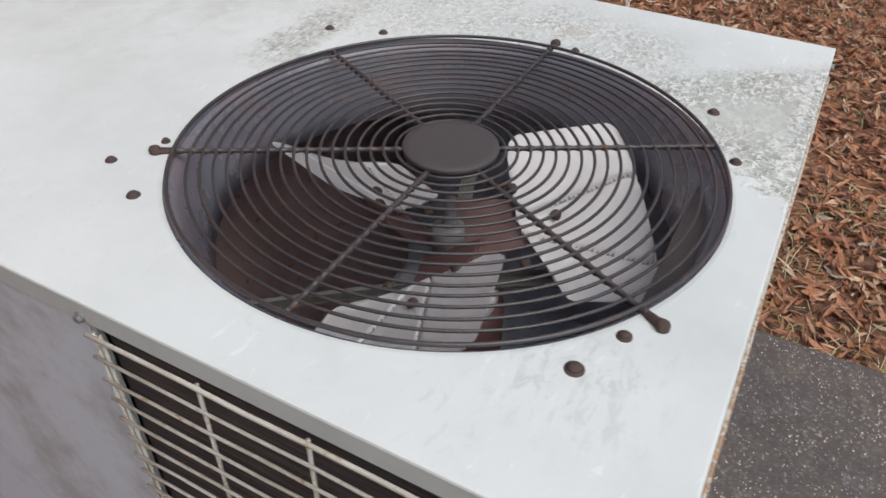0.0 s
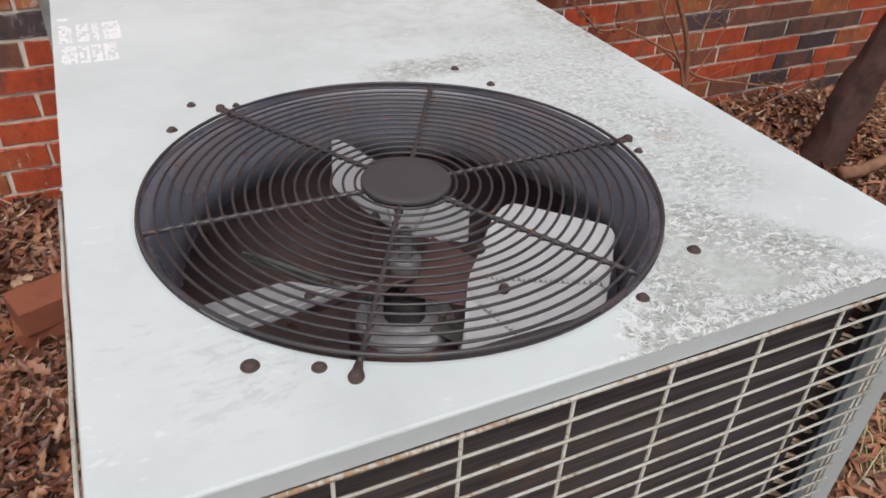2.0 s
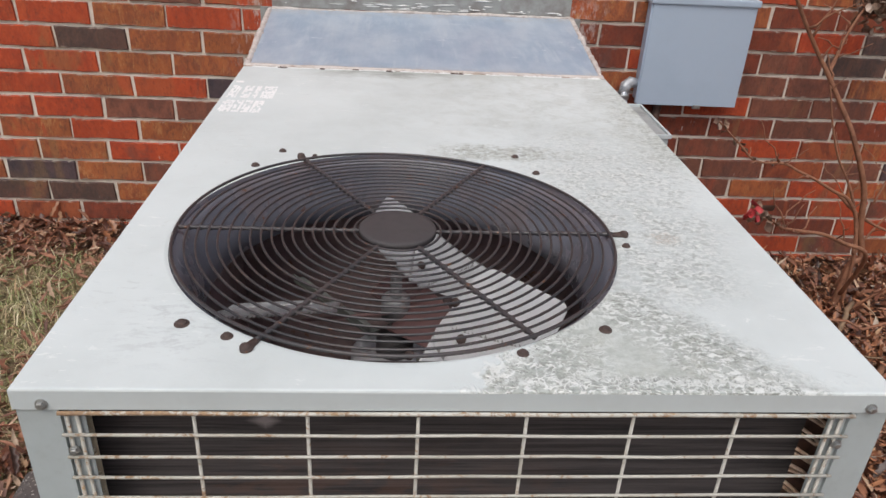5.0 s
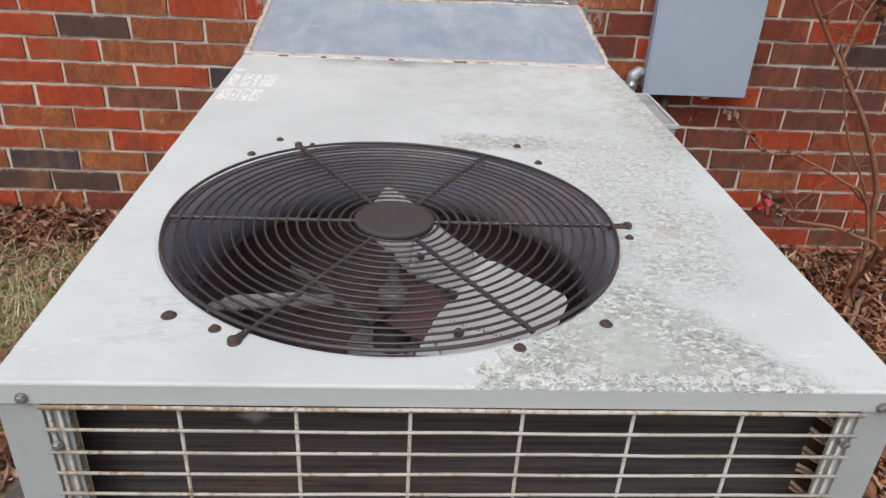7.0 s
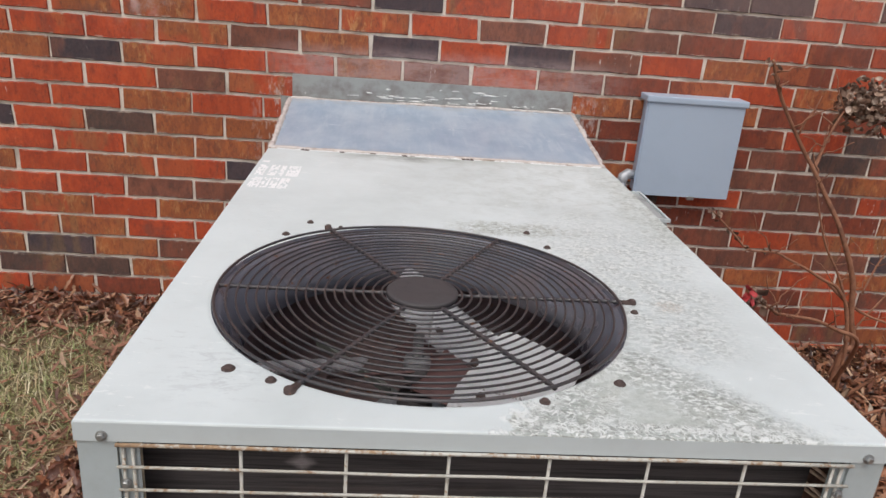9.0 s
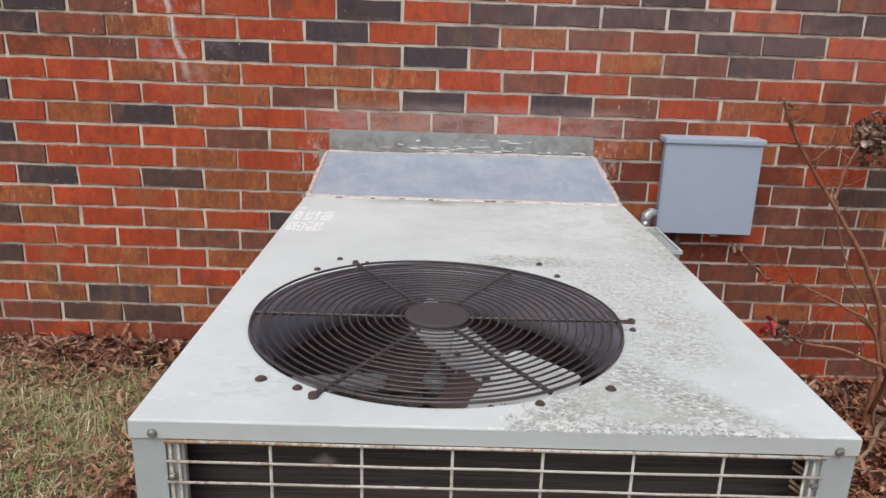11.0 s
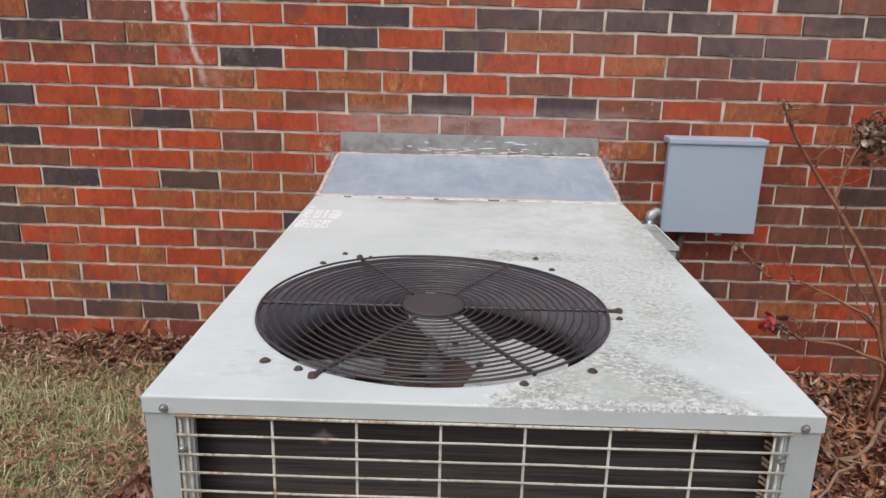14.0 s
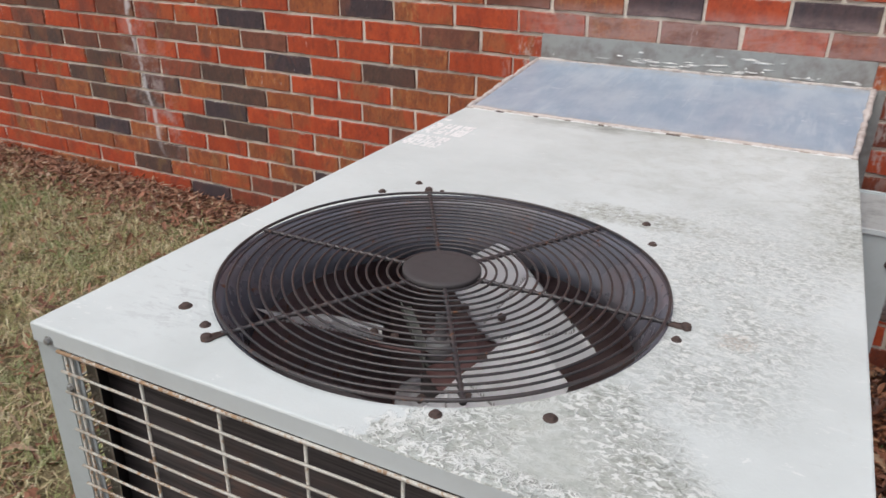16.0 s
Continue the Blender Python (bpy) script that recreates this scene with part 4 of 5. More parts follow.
guard = part("fan_guard", tubed([(px, py + 0.0025, pz) for px, py, pz in guard_ring(0.2705, 0.0, 128, 0.0008, 1)], 0.0021, 8, closed=True), guard_wire, unit, "dark rusty round wire fan guard", True)
RINGS = 17
for i in range(RINGS):
    r = 0.0545 + (0.2680 - 0.0545) * i / RINGS
    part("ring", tubed(guard_ring(r, -0.001, 96, 0.0005, i + 3), 0.0016, 6, closed=True), guard_wire, guard, "", True)
for i in range(6):
    a = radians(60 * i + 0.6)
    ca, sa = math.cos(a), math.sin(a)
    reach = 0.276 if i % 2 == 0 else 0.2685
    zz = GZ - 0.0026
    pts = [(HX + r * ca, HY + r * sa, zz + rise(r, a)) for r in (0.040, 0.10, 0.15, 0.20, 0.235, 0.255, 0.2685)]
    if i % 2 == 0:
        pts[-1:] = [(HX + 0.266 * ca, HY + 0.266 * sa, zz + 0.7 * rise(0.266, a)), (HX + reach * ca, HY + reach * sa, TOP + 0.0036)]
    line, fat = [], []
    for p, q in zip(pts, pts[1:]):
        n = max(1, round((Vector(q) - Vector(p)).length / 0.0028))
        line += [Vector(p).lerp(Vector(q), j / n) for j in range(n)]
    line.append(Vector(pts[-1]))
    for p in line:
        ring = ((p - Vector((HX, HY, p.z))).length - 0.0545) / ((0.2680 - 0.0545) / RINGS)
        fat.append(0.0024 + 0.0016 * math.exp(-((ring - round(ring)) / 0.22) ** 2))
    spoke = part("spoke", tubed(line, fat, 8), guard_wire, guard, "", True)
    if i % 2 == 0:
        b = bmesh.new()
        n = 20
        out = []
        for j in range(n):
            q = 2 * math.pi * j / n
            u, v = 0.2895 + 0.0080 * math.cos(q) * (1.0 if math.cos(q) > 0 else 2.4), 0.0064 * math.sin(q) * (1.0 if math.cos(q) > 0 else 0.62)
            out.append((HX + u * ca - v * sa, HY + u * sa + v * ca))
        lo = [b.verts.new((*p, TOP + 0.0004)) for p in out]
        hi = [b.verts.new((*p, TOP + 0.0040)) for p in out]
        b.faces.new(hi)
        for j in range(n):
            b.faces.new((lo[j], lo[(j + 1) % n], hi[(j + 1) % n], hi[j]))
        turned(b, ((0.0058, TOP + 0.004), (0.0052, TOP + 0.006), (0.003, TOP + 0.0072), (0, TOP + 0.0074)), (HX + 0.2915 * ca, HY + 0.2915 * sa), 10)
        part("clip", b, rust, guard, "rusty flattened clip with its bolt", True)
part("cap", turned(bmesh.new(), ((0.0, GZ + 0.0036), (0.040, GZ + 0.0035), (0.0475, GZ + 0.0032), (0.0485, GZ + 0.0022), (0.0485, GZ - 0.004), (0.0, GZ - 0.004)), (HX, HY), 48), cap_paint, guard, "dark round cap", True)

# fan: three pitched blades on a spider, above the motor
FAN_Z = 0.605
fan = part("fan", turned(bmesh.new(), ((0.0086, FAN_Z + 0.002), (0.016, FAN_Z + 0.002), (0.019, FAN_Z - 0.002), (0.019, FAN_Z - 0.030), (0.0086, FAN_Z - 0.030)), (HX, HY), 24), dark_steel, unit, "three-bladed fan at rest", True)


def blade_mesh():
    """One blade along +x, its sides rising along +y: rounded corners, camber, two pressed ribs."""
    bm = bmesh.new()
    nu, nv = 26, 190
    g = []
    for i in range(nu + 1):
        u = i / nu
        row = []
        for j in range(nv + 1):
            v = 2 * j / nv - 1
            sq_u, sq_v = 2 * u - 1, v
            # rounded rectangle: squeeze the corners
            f = max(0.0, abs(sq_u) - 0.72) / 0.28
            lim = 1 - (1 - math.sqrt(max(0.0, 1 - f * f))) * 0.30
            wide = (0.080 + 0.010 * u) if v > 0 else (0.092 + 0.012 * u)
            root = 0.078 + 0.026 * max(0.0, -v)
            rr = root + (0.230 - root) * u - 0.010 * v * v * u
            tt = wide * v * lim + 0.004 * (1 - u)
            z = 0.66 * tt + (1.5 * tt * tt if tt < 0 else 0.0) - 0.008 * (1 - v * v)
            for s in (-1, 1):
                dline = abs(v - s * 0.10 - s * 0.42 * u + 0.05)
                z -= 0.0062 * math.exp(-(dline / 0.019) ** 2)
            row.append(bm.verts.new((rr, tt, z)))
        g.append(row)
    for i, (a, b) in enumerate(zip(g, g[1:])):
        for j in range(nv):
            f = bm.faces.new((a[j], b[j], b[j + 1], a[j + 1]))
            u, v = (i + 0.5) / nu, (2 * j + 1) / nv - 1
            f.material_index = int(u > 0.12 and min(abs(v - 0.05 - 0.42 * u), abs(v + 0.15 + 0.42 * u)) < 0.013)
    return bm


for i in range(3):
    m = Matrix.Translation((HX, HY, FAN_Z - (0.0, 0.014, 0.003)[i])) @ Matrix.Rotation(radians((-50.9, 70.5, 189.8)[i]), 4, "Z")
    b = blade_mesh()
    bmesh.ops.solidify(b, geom=b.faces[:], thickness=0.0016)
    b.transform(m)
    blade = part("blade", b, blade_alu, fan, "pale aluminium blade with pressed ribs", True)
    blade.data.materials.append(blade_grime)
    b = bmesh.new()
    box(b, (0.012, -0.034, -0.020), (0.125, 0.034, -0.016), bevel=0.0015)
    for v in b.verts:
        v.co.y *= 1.15 - 4.5 * max(0.0, v.co.x - 0.02)
    b.transform(m @ Matrix.Rotation(radians(33), 4, "X"))
    part("blade_arm", b, motor_paint, fan)
    for u, v in ((0.078, 0.034), (0.122, 0.004), (0.078, -0.040)):
        b = turned(bmesh.new(), ((0.0065, 0.0), (0.006, 0.004), (0.003, 0.006), (0.0, 0.0063)), (0, 0), 10)
        b.transform(m @ Matrix.Translation((u, v, 0.66 * v - 0.006)) @ Matrix.Rotation(radians(33), 4, "X"))
        part("rivet", b, rust, blade, "rusty rivet", True)

motor = part("fan_motor", turned(bmesh.new(), ((0.0, 0.512), (0.050, 0.511), (0.060, 0.506), (0.068, 0.49), (0.068, 0.38), (0.060, 0.365), (0.0, 0.362)), (HX, HY), 36), motor_paint, unit, "rusty brown fan motor", True)
part("end_bell", turned(bmesh.new(), ((0.060, 0.5065), (0.060, 0.514), (0.056, 0.518), (0.044, 0.519), (0.042, 0.5165), (0.036, 0.5165), (0.034, 0.519), (0.027, 0.520), (0.0, 0.5205)), (HX, HY), 40), bell_grey, motor, "grey pressed end bell", True)
part("hub_boss", turned(bmesh.new(), ((0.026, 0.5205), (0.025, 0.545), (0.018, 0.552), (0.0, 0.553)), (HX, HY), 24), cap_paint, motor, "dark boss round the shaft", True)
part("motor_shaft", turned(bmesh.new(), ((0.0075, 0.553), (0.0075, 0.640), (0.007, 0.642), (0.0, 0.642)), (HX, HY), 12), dark_steel, motor, "", True)
for i in range(3):
    b = boxed((0.045, -0.009, 0.5215), (0.236, 0.009, 0.5255), bevel=0.001)
    box(b, (0.045, 0.0065, 0.5265), (0.236, 0.009, 0.536), bevel=0.0008)
    b.transform(Matrix.Translation((HX, HY, 0)) @ Matrix.Rotation(radians((130, 20, 300)[i]), 4, "Z"))
    part("motor_bracket", b, bracket_green, motor, "grey-green angle bracket")
part("compressor", turned(bmesh.new(), ((0.0, 0.355), (0.03, 0.352), (0.065, 0.335), (0.085, 0.30), (0.09, 0.26), (0.09, 0.12), (0.08, 0.087), (0.0, 0.087)), (0.43, 0.42), 40), dark_steel, unit, "dirty steel compressor shell", True)
part("refrigerant_pipe", tubed([(0.43, 0.33, 0.12), (0.40, 0.30, 0.20), (0.30, 0.20, 0.30), (0.17, 0.18, 0.34), (0.10, 0.20, 0.30), (0.08, 0.22, 0.15)], 0.008, 8), copper, unit, "dull copper pipe", True)
part("coil_back_plate", boxed((0.062, 0.0870, 0.09), (W - 0.014, 0.0900, TOP - 0.06)), inside, unit)
part("coil_side_plate", boxed((0.063, 0.0920, 0.09), (0.067, 0.638, TOP - 0.10)), inside, unit)

# ---------------------------------------------------------------- duct between the unit and the wall
duct = thing("duct", (0.40, 1.38, 0.25), "blue-grey galvanised duct joining the unit to the brick wall, edges caulked", "duct")
bm = bmesh.new()
near = [(0.010, DEEP + 0.003), (W - 0.010, DEEP + 0.003)]
far = [(-0.020, WALL - 0.004), (0.832, WALL - 0.004)]
vt = [bm.verts.new((*near[0], 0.701)), bm.verts.new((*near[1], 0.701)), bm.verts.new((*far[1], 0.730)), bm.verts.new((*far[0], 0.724))]
vb = [bm.verts.new((*near[0], 0.20)), bm.verts.new((*near[1], 0.20)), bm.verts.new((*far[1], 0.16)), bm.verts.new((*far[0], 0.16))]
bm.faces.new(vt)
bm.faces.new(vb[::-1])
for i in range(4):
    j = (i + 1) % 4
    bm.faces.new((vt[i], vb[i], vb[j], vt[j]))
bmesh.ops.bevel(bm, geom=bm.edges[:], offset=0.003, segments=2, affect="EDGES")
part("duct_body", bm, galvanised, duct)
for x0, x1, r in ((0.120, 0.098, 0.0006), (0.402, 0.407, 0.0009)):
    part("seam", tubed([(x0, DEEP + 0.016, 0.7012), (x1, WALL - 0.016, 0.7234 + 0.006 * x1)], r, 6), galvanised, duct)


def bead(p, q, r, seed, n=90):
    """An uneven run of caulk."""
    rnd = random.Random(seed)
    pts, rad = [], []
    for i in range(n + 1):
        t = i / n
        slow = noise.noise((t * 9, seed * 3.1, 0.0))
        pts.append(Vector(p).lerp(Vector(q), t) + Vector((rnd.uniform(-1, 1), rnd.uniform(-1, 1), rnd.uniform(-0.9, 0.2))) * r * 0.22 + Vector((0, 0, r * 0.3 * slow - r * 0.25)))
        rad.append(r * (1 + 0.55 * slow + 0.25 * noise.noise((t * 40, seed * 5.3, 2.0))) * rnd.uniform(0.92, 1.08))
    return tubed(pts, rad, 6)


for p, q, r, s in (((0.006, DEEP + 0.004, 0.700), (-0.024, WALL - 0.006, 0.722), 0.0078, 1), ((W - 0.006, DEEP + 0.004, 0.700), (0.836, WALL - 0.006, 0.728), 0.0072, 2), ((0.0, DEEP + 0.003, 0.699), (W, DEEP + 0.003, 0.6985), 0.0030, 3), ((-0.02, WALL - 0.008, 0.726), (0.834, WALL - 0.008, 0.733), 0.0046, 4)):
    part("caulk_bead", bead(p, q, r, s), old_seam if s == 3 else caulk, duct, "cracked whitish caulk", True)
# caulk spread over the joint with the lid, and a pale bead along the lid's own edge
b = bmesh.new()
rows = []
for i in range(121):
    u = 0.006 + (W - 0.012) * i / 120
    wide = 0.013 + 0.008 * noise.noise((u * 14, 1.0, 0.0)) + 0.005 * noise.noise((u * 60, 4.0, 0.0))
    rows.append([b.verts.new((u, DEEP + 0.0055 + wide * v, 0.7010 + 0.047 * (0.0055 + wide * v) + h)) for v, h in ((0.0, -0.0020), (0.05, 0.0016), (0.7, 0.0014), (1.0, -0.0010))])
for p, q in zip(rows, rows[1:]):
    for j in range(3):
        b.faces.new((p[j], q[j], q[j + 1], p[j + 1]))
part("caulk_spread", b, caulk, duct, "dirty pinkish caulk along the joint", True)
for i, (u0, u1) in enumerate(((0.02, 0.235), (0.25, 0.33), (0.34, 0.50), (0.53, 0.60), (0.615, 0.70), (0.72, 0.79))):
    part("caulk_bead", bead((u0, DEEP - 0.003, TOP + 0.0004), (u1, DEEP - 0.003, TOP + 0.0004), 0.0021, 20 + i, 50), caulk_white, duct, "thin whitish bead on the lid edge", True)
# shadow gaps along the joint, modelled as short dark pieces
for i, (u, long) in enumerate(((0.075, 0.020), (0.165, 0.010), (0.310, 0.012), (0.452, 0.028))):
    part("rust_flake", bead((u, DEEP - 0.004, TOP + 0.0008), (u + long, DEEP - 0.006, TOP + 0.0006), 0.0026, 40 + i, 10), rust, duct, "short dark piece standing in for a shadow gap", True)
flash = part("flashing", boxed((-0.018, WALL - 0.003, 0.728), (0.832, WALL + 0.004, 0.795), bevel=0.001), flashing_metal, duct, "dull grey flashing strip on the brick")
part("flashing", boxed((-0.052, WALL - 0.003, 0.36), (-0.022, WALL + 0.004, 0.728), bevel=0.001), flashing_metal, duct, "dull grey flashing strip on the brick")
part("flashing", boxed((0.836, WALL - 0.003, 0.36), (0.864, WALL + 0.004, 0.730), bevel=0.001), flashing_metal, duct, "dull grey flashing strip on the brick")
rnd = random.Random(11)
for i in range(44):
    fx, fz = min(0.80, max(0.02, rnd.gauss(0.50, 0.20))), rnd.choice((0.739, 0.740, 0.742, 0.745, 0.752, 0.770)) + rnd.uniform(-0.005, 0.005)
    b = bmesh.new()
    n, long, high = 14, rnd.uniform(0.003, 0.030), rnd.uniform(0.0008, 0.0034)
    rim = [(fx + long * math.cos(6.2832 * j / n) * rnd.uniform(0.7, 1.1), fz + high * math.sin(6.2832 * j / n) * rnd.uniform(0.4, 1.3)) for j in range(n)]
    lo = [b.verts.new((u, WALL - 0.0025, v)) for u, v in rim]
    hi = [b.verts.new((fx + (u - fx) * 0.7, WALL - 0.005, fz + (v - fz) * 0.7)) for u, v in rim]
    b.faces.new(hi)
    for j in range(n):
        b.faces.new((lo[j], lo[(j + 1) % n], hi[(j + 1) % n], hi[j]))
    part("caulk_smear", b, caulk_white, flash, "white smear of caulk", True)

# ---------------------------------------------------------------- disconnect box, control box, conduits
BX0, BX1, BZ0, BZ1, BY = 1.050, 1.352, 0.503, 0.808, 1.592
dbox = thing("disconnect_box", (1.2, WALL, BZ0), "blue-grey steel electrical disconnect box on the brick wall", "electrical box")
part("body", boxed((BX0 + 0.006, BY + 0.010, BZ0 + 0.004), (BX1 - 0.006, WALL + 0.002, BZ1 - 0.004), bevel=0.003), box_paint, dbox)
bm = bmesh.new()
box(bm, (BX0, BY, BZ0), (BX1, BY + 0.004, BZ1 - 0.016), bevel=0.0015)
part("cover", bm, box_paint, dbox, "flat blue-grey cover")
part("hood", boxed((BX0 - 0.008, BY - 0.006, BZ1 - 0.0155), (BX1 + 0.006, WALL + 0.001, BZ1 + 0.004), bevel=0.004), box_paint, dbox, "rain hood with rounded front")
part("latch", boxed((1.222, BY - 0.004, BZ0 - 0.008), (1.244, BY + 0.006, BZ0 + 0.004), bevel=0.002), zinc, dbox, "small zinc latch")
part("side_flange", boxed((BX0 - 0.004, BY + 0.004, BZ0 + 0.002), (BX0 + 0.0055, BY + 0.016, BZ1 - 0.017), bevel=0.001), box_paint, dbox)

cbox = thing("junction_box", (0.845, 0.95, 0.50), "pale grey junction box fixed to the side of the unit", "electrical box")
part("body", boxed((W - 0.001, 0.850, 0.440), (0.873, 1.052, 0.652), bevel=0.003), grey_paint, cbox)
bm = bmesh.new()
for a, b in (((W + 0.001, 0.846), (0.877, 0.851)), ((W + 0.001, 1.051), (0.877, 1.056)), ((0.872, 0.851), (0.877, 1.051)), ((W + 0.001, 0.851), (W + 0.006, 1.051))):
    box(bm, (*a, 0.6525), (*b, 0.660))
bmesh.ops.remove_doubles(bm, verts=bm.verts[:], dist=0.0005)
part("cover_frame", bm, lip_grey, cbox, "pale grey raised rim")
part("cover", boxed((W + 0.0062, 0.8512, 0.6522), (0.8718, 1.0508, 0.6560), bevel=0.001), frame_grey, cbox, "stained grey cover")
part("screw", bolt_head(bmesh.new(), (0.863, 0.8502, 0.605), 0.005, 0.006, "-y"), rust, cbox, "rusty screw")

cond = thing("conduit", (1.0, 1.45, 0.3), "grey flexible conduit with a cast elbow fitting", "conduit")
part("pipe", tubed([(1.020, 1.610, 0.556), (1.008, 1.600, 0.535), (1.000, 1.56, 0.49), (0.985, 1.45, 0.42), (0.955, 1.28, 0.37), (0.915, 1.10, 0.40), (0.895, 1.02, 0.46), (0.884, 1.00, 0.50)], 0.0125, 12), pipe_grey, cond, "", True)
part("elbow", tubed([(1.052, 1.618, 0.560), (1.030, 1.618, 0.562), (1.014, 1.612, 0.552), (1.006, 1.600, 0.530)], [0.013, 0.017, 0.017, 0.015], 14), pipe_grey, cond, "grey cast elbow", True)
part("coupling_nut", turned(bmesh.new(), ((0.0150, 0.517), (0.0190, 0.519), (0.0190, 0.531), (0.0150, 0.533)), (1.0035, 1.590), 8), zinc, cond, "zinc coupling nut")
drain = thing("pipe", (1.05, 1.55, 0.0), "rusty brown pipe below the disconnect box", "pipe")
part("pipe_run", tubed([(1.128, 1.628, 0.500), (1.124, 1.625, 0.44), (1.09, 1.60, 0.30), (1.05, 1.56, 0.14), (1.02, 1.54, -0.03)], 0.013, 10), pipe_brown, drain, "", True)

# ---------------------------------------------------------------- loose bricks beside the unit
def solid_brick(name, mat, label):
    bm = boxed((-0.098, -0.046, 0), (0.098, 0.046, 0.058), bevel=0.003)
    return tagged(part(name, bm, mat), label, "brick", "loose bricks beside the unit")


b1 = solid_brick("loose_brick", loose_brick, "plain red clay brick lying on leaves beside the unit")
b1.matrix_basis = pose(-0.125, 1.075, 0.018, 0, 0, 8)
copy_thing(b1, pose(-0.118, 1.080, 0.077, 0, 0, 20))

# ---------------------------------------------------------------- plants
def limb(bm, p, q, r0, r1, seed, n=8, sway=0.05, seg=7):
    """A tapered, slightly crooked limb; gives back its points."""
    rnd = random.Random(seed)
    p, q = Vector(p), Vector(q)
    pts = []
    for i in range(n + 1):
        t = i / n
        off = Vector((rnd.uniform(-1, 1), rnd.uniform(-1, 1), rnd.uniform(-1, 1))) * sway * (q - p).length * math.sin(math.pi * t)
        pts.append(p.lerp(q, t) + off * 0.6)
    tube(bm, pts, [r0 + (r1 - r0) * i / n for i in range(n + 1)], seg)
    return pts


shrub = thing("shrub", (1.66, 1.38, -0.04), "bare leafless shrub with brown stems by the brick wall", "shrub")
STEMS = (
    ((1.69, 1.34, -0.06), (1.70, 1.34, 0.10), (1.724, 1.340, 0.141), (1.692, 1.340, 0.232), (1.668, 1.340, 0.339), (1.628, 1.340, 0.426), (1.580, 1.352, 0.518), (1.536, 1.370, 0.588), (1.481, 1.388, 0.671), (1.448, 1.394, 0.714), (1.359, 1.376, 0.825), (1.306, 1.358, 0.901), (1.273, 1.340, 0.959), 0.0105),
    ((1.71, 1.33, -0.05), (1.695, 1.33, 0.15), (1.671, 1.340, 0.250), (1.646, 1.348, 0.317), (1.615, 1.356, 0.375), (1.570, 1.364, 0.443), (1.527, 1.372, 0.544), (1.499, 1.380, 0.635), 0.0058),
    ((1.496, 1.400, 0.669), (1.509, 1.410, 0.699), (1.523, 1.420, 0.746), (1.549, 1.430, 0.805), (1.571, 1.440, 0.839), 0.0062),
    ((1.685, 1.32, 0.02), (1.603, 1.160, 0.233), (1.517, 1.142, 0.280), (1.439, 1.123, 0.314), (1.367, 1.105, 0.331), (1.302, 1.087, 0.348), (1.256, 1.068, 0.378), (1.193, 1.050, 0.395), 0.0065),
    ((1.69, 1.33, 0.15), (1.675, 1.340, 0.250), (1.622, 1.335, 0.323), (1.571, 1.330, 0.348), (1.496, 1.325, 0.387), (1.439, 1.320, 0.412), (1.392, 1.315, 0.433), (1.310, 1.310, 0.439), (1.256, 1.305, 0.483), (1.179, 1.300, 0.549), 0.0056),
    ((1.70, 1.30, -0.04), (1.78, 1.24, 0.10), (1.90, 1.16, 0.22), (2.00, 1.10, 0.30), 0.0055),
    ((1.72, 1.36, 0.30), (1.76, 1.38, 0.40), (1.80, 1.40, 0.43), (1.86, 1.42, 0.42), 0.0035),
    ((1.62, 1.38, 0.32), (1.67, 1.35, 0.276), (1.775, 1.35, 0.223), (1.95, 1.35, 0.182), (2.13, 1.35, 0.14), (2.30, 1.35, 0.058), (2.41, 1.35, -0.06), 0.0052),
    ((1.69, 1.36, 0.02), (1.76, 1.40, 0.16), (1.86, 1.42, 0.30), (1.93, 1.44, 0.40), 0.0045),
    ((2.36, 1.33, -0.05), (2.31, 1.34, 0.05), (2.22, 1.35, 0.12), (2.10, 1.36, 0.16), 0.0045),
)
reach = []
for i, (*pts, r) in enumerate(STEMS):
    b = bmesh.new()
    fine = []
    for s in range(len(pts) - 1):
        for t in range(5):
            w = t / 5
            p0, p1, p2, p3 = (Vector(pts[max(0, min(len(pts) - 1, s + d))]) for d in (-1, 0, 1, 2))
            fine.append(0.5 * ((2 * p1) + (p2 - p0) * w + (2 * p0 - 5 * p1 + 4 * p2 - p3) * w * w + (3 * p1 - p0 - 3 * p2 + p3) * w ** 3))
    fine.append(Vector(pts[-1]))
    reach.append(fine)
    tube(b, fine, [r * (1 - 0.6 * j / len(fine)) for j in range(len(fine))], 7)
    stem = part("stem", b, twig_bark, shrub, "", True)
    rnd = random.Random(i + 40)
    for s in range(7):
        at = fine[rnd.randrange(len(fine) // 4, len(fine))]
        tip = at + Vector((rnd.uniform(-0.10, 0.10), rnd.uniform(-0.08, 0.05), rnd.uniform(0.01, 0.12)))
        b = bmesh.new()
        limb(b, at, tip, r * 0.4, 0.0010, s + 7 * i, 5, 0.12, 5)
        part("twig", b, twig_bark, stem, "", True)


def small_leaf(bm, centre, size, rnd):
    """A cupped leaf or petal of a few faces."""
    m = Matrix.Translation(centre) @ Euler((rnd.uniform(-1.2, 1.2), rnd.uniform(-1.2, 1.2), rnd.uniform(0, 6.28))).to_matrix().to_4x4()
    n = 4
    rows = []
    for i in range(n + 1):
        t = i / n
        w = size * 0.42 * math.sin(math.pi * min(0.97, 0.08 + 0.9 * t))
        rows.append([bm.verts.new(m @ Vector((size * (t - 0.5), s * w, size * (0.25 * abs(s) + 0.3 * (t - 0.5) ** 2)))) for s in (-1, 0, 1)])
    for a, b in zip(rows, rows[1:]):
        for j in range(2):
            bm.faces.new((a[j], b[j], b[j + 1], a[j + 1]))


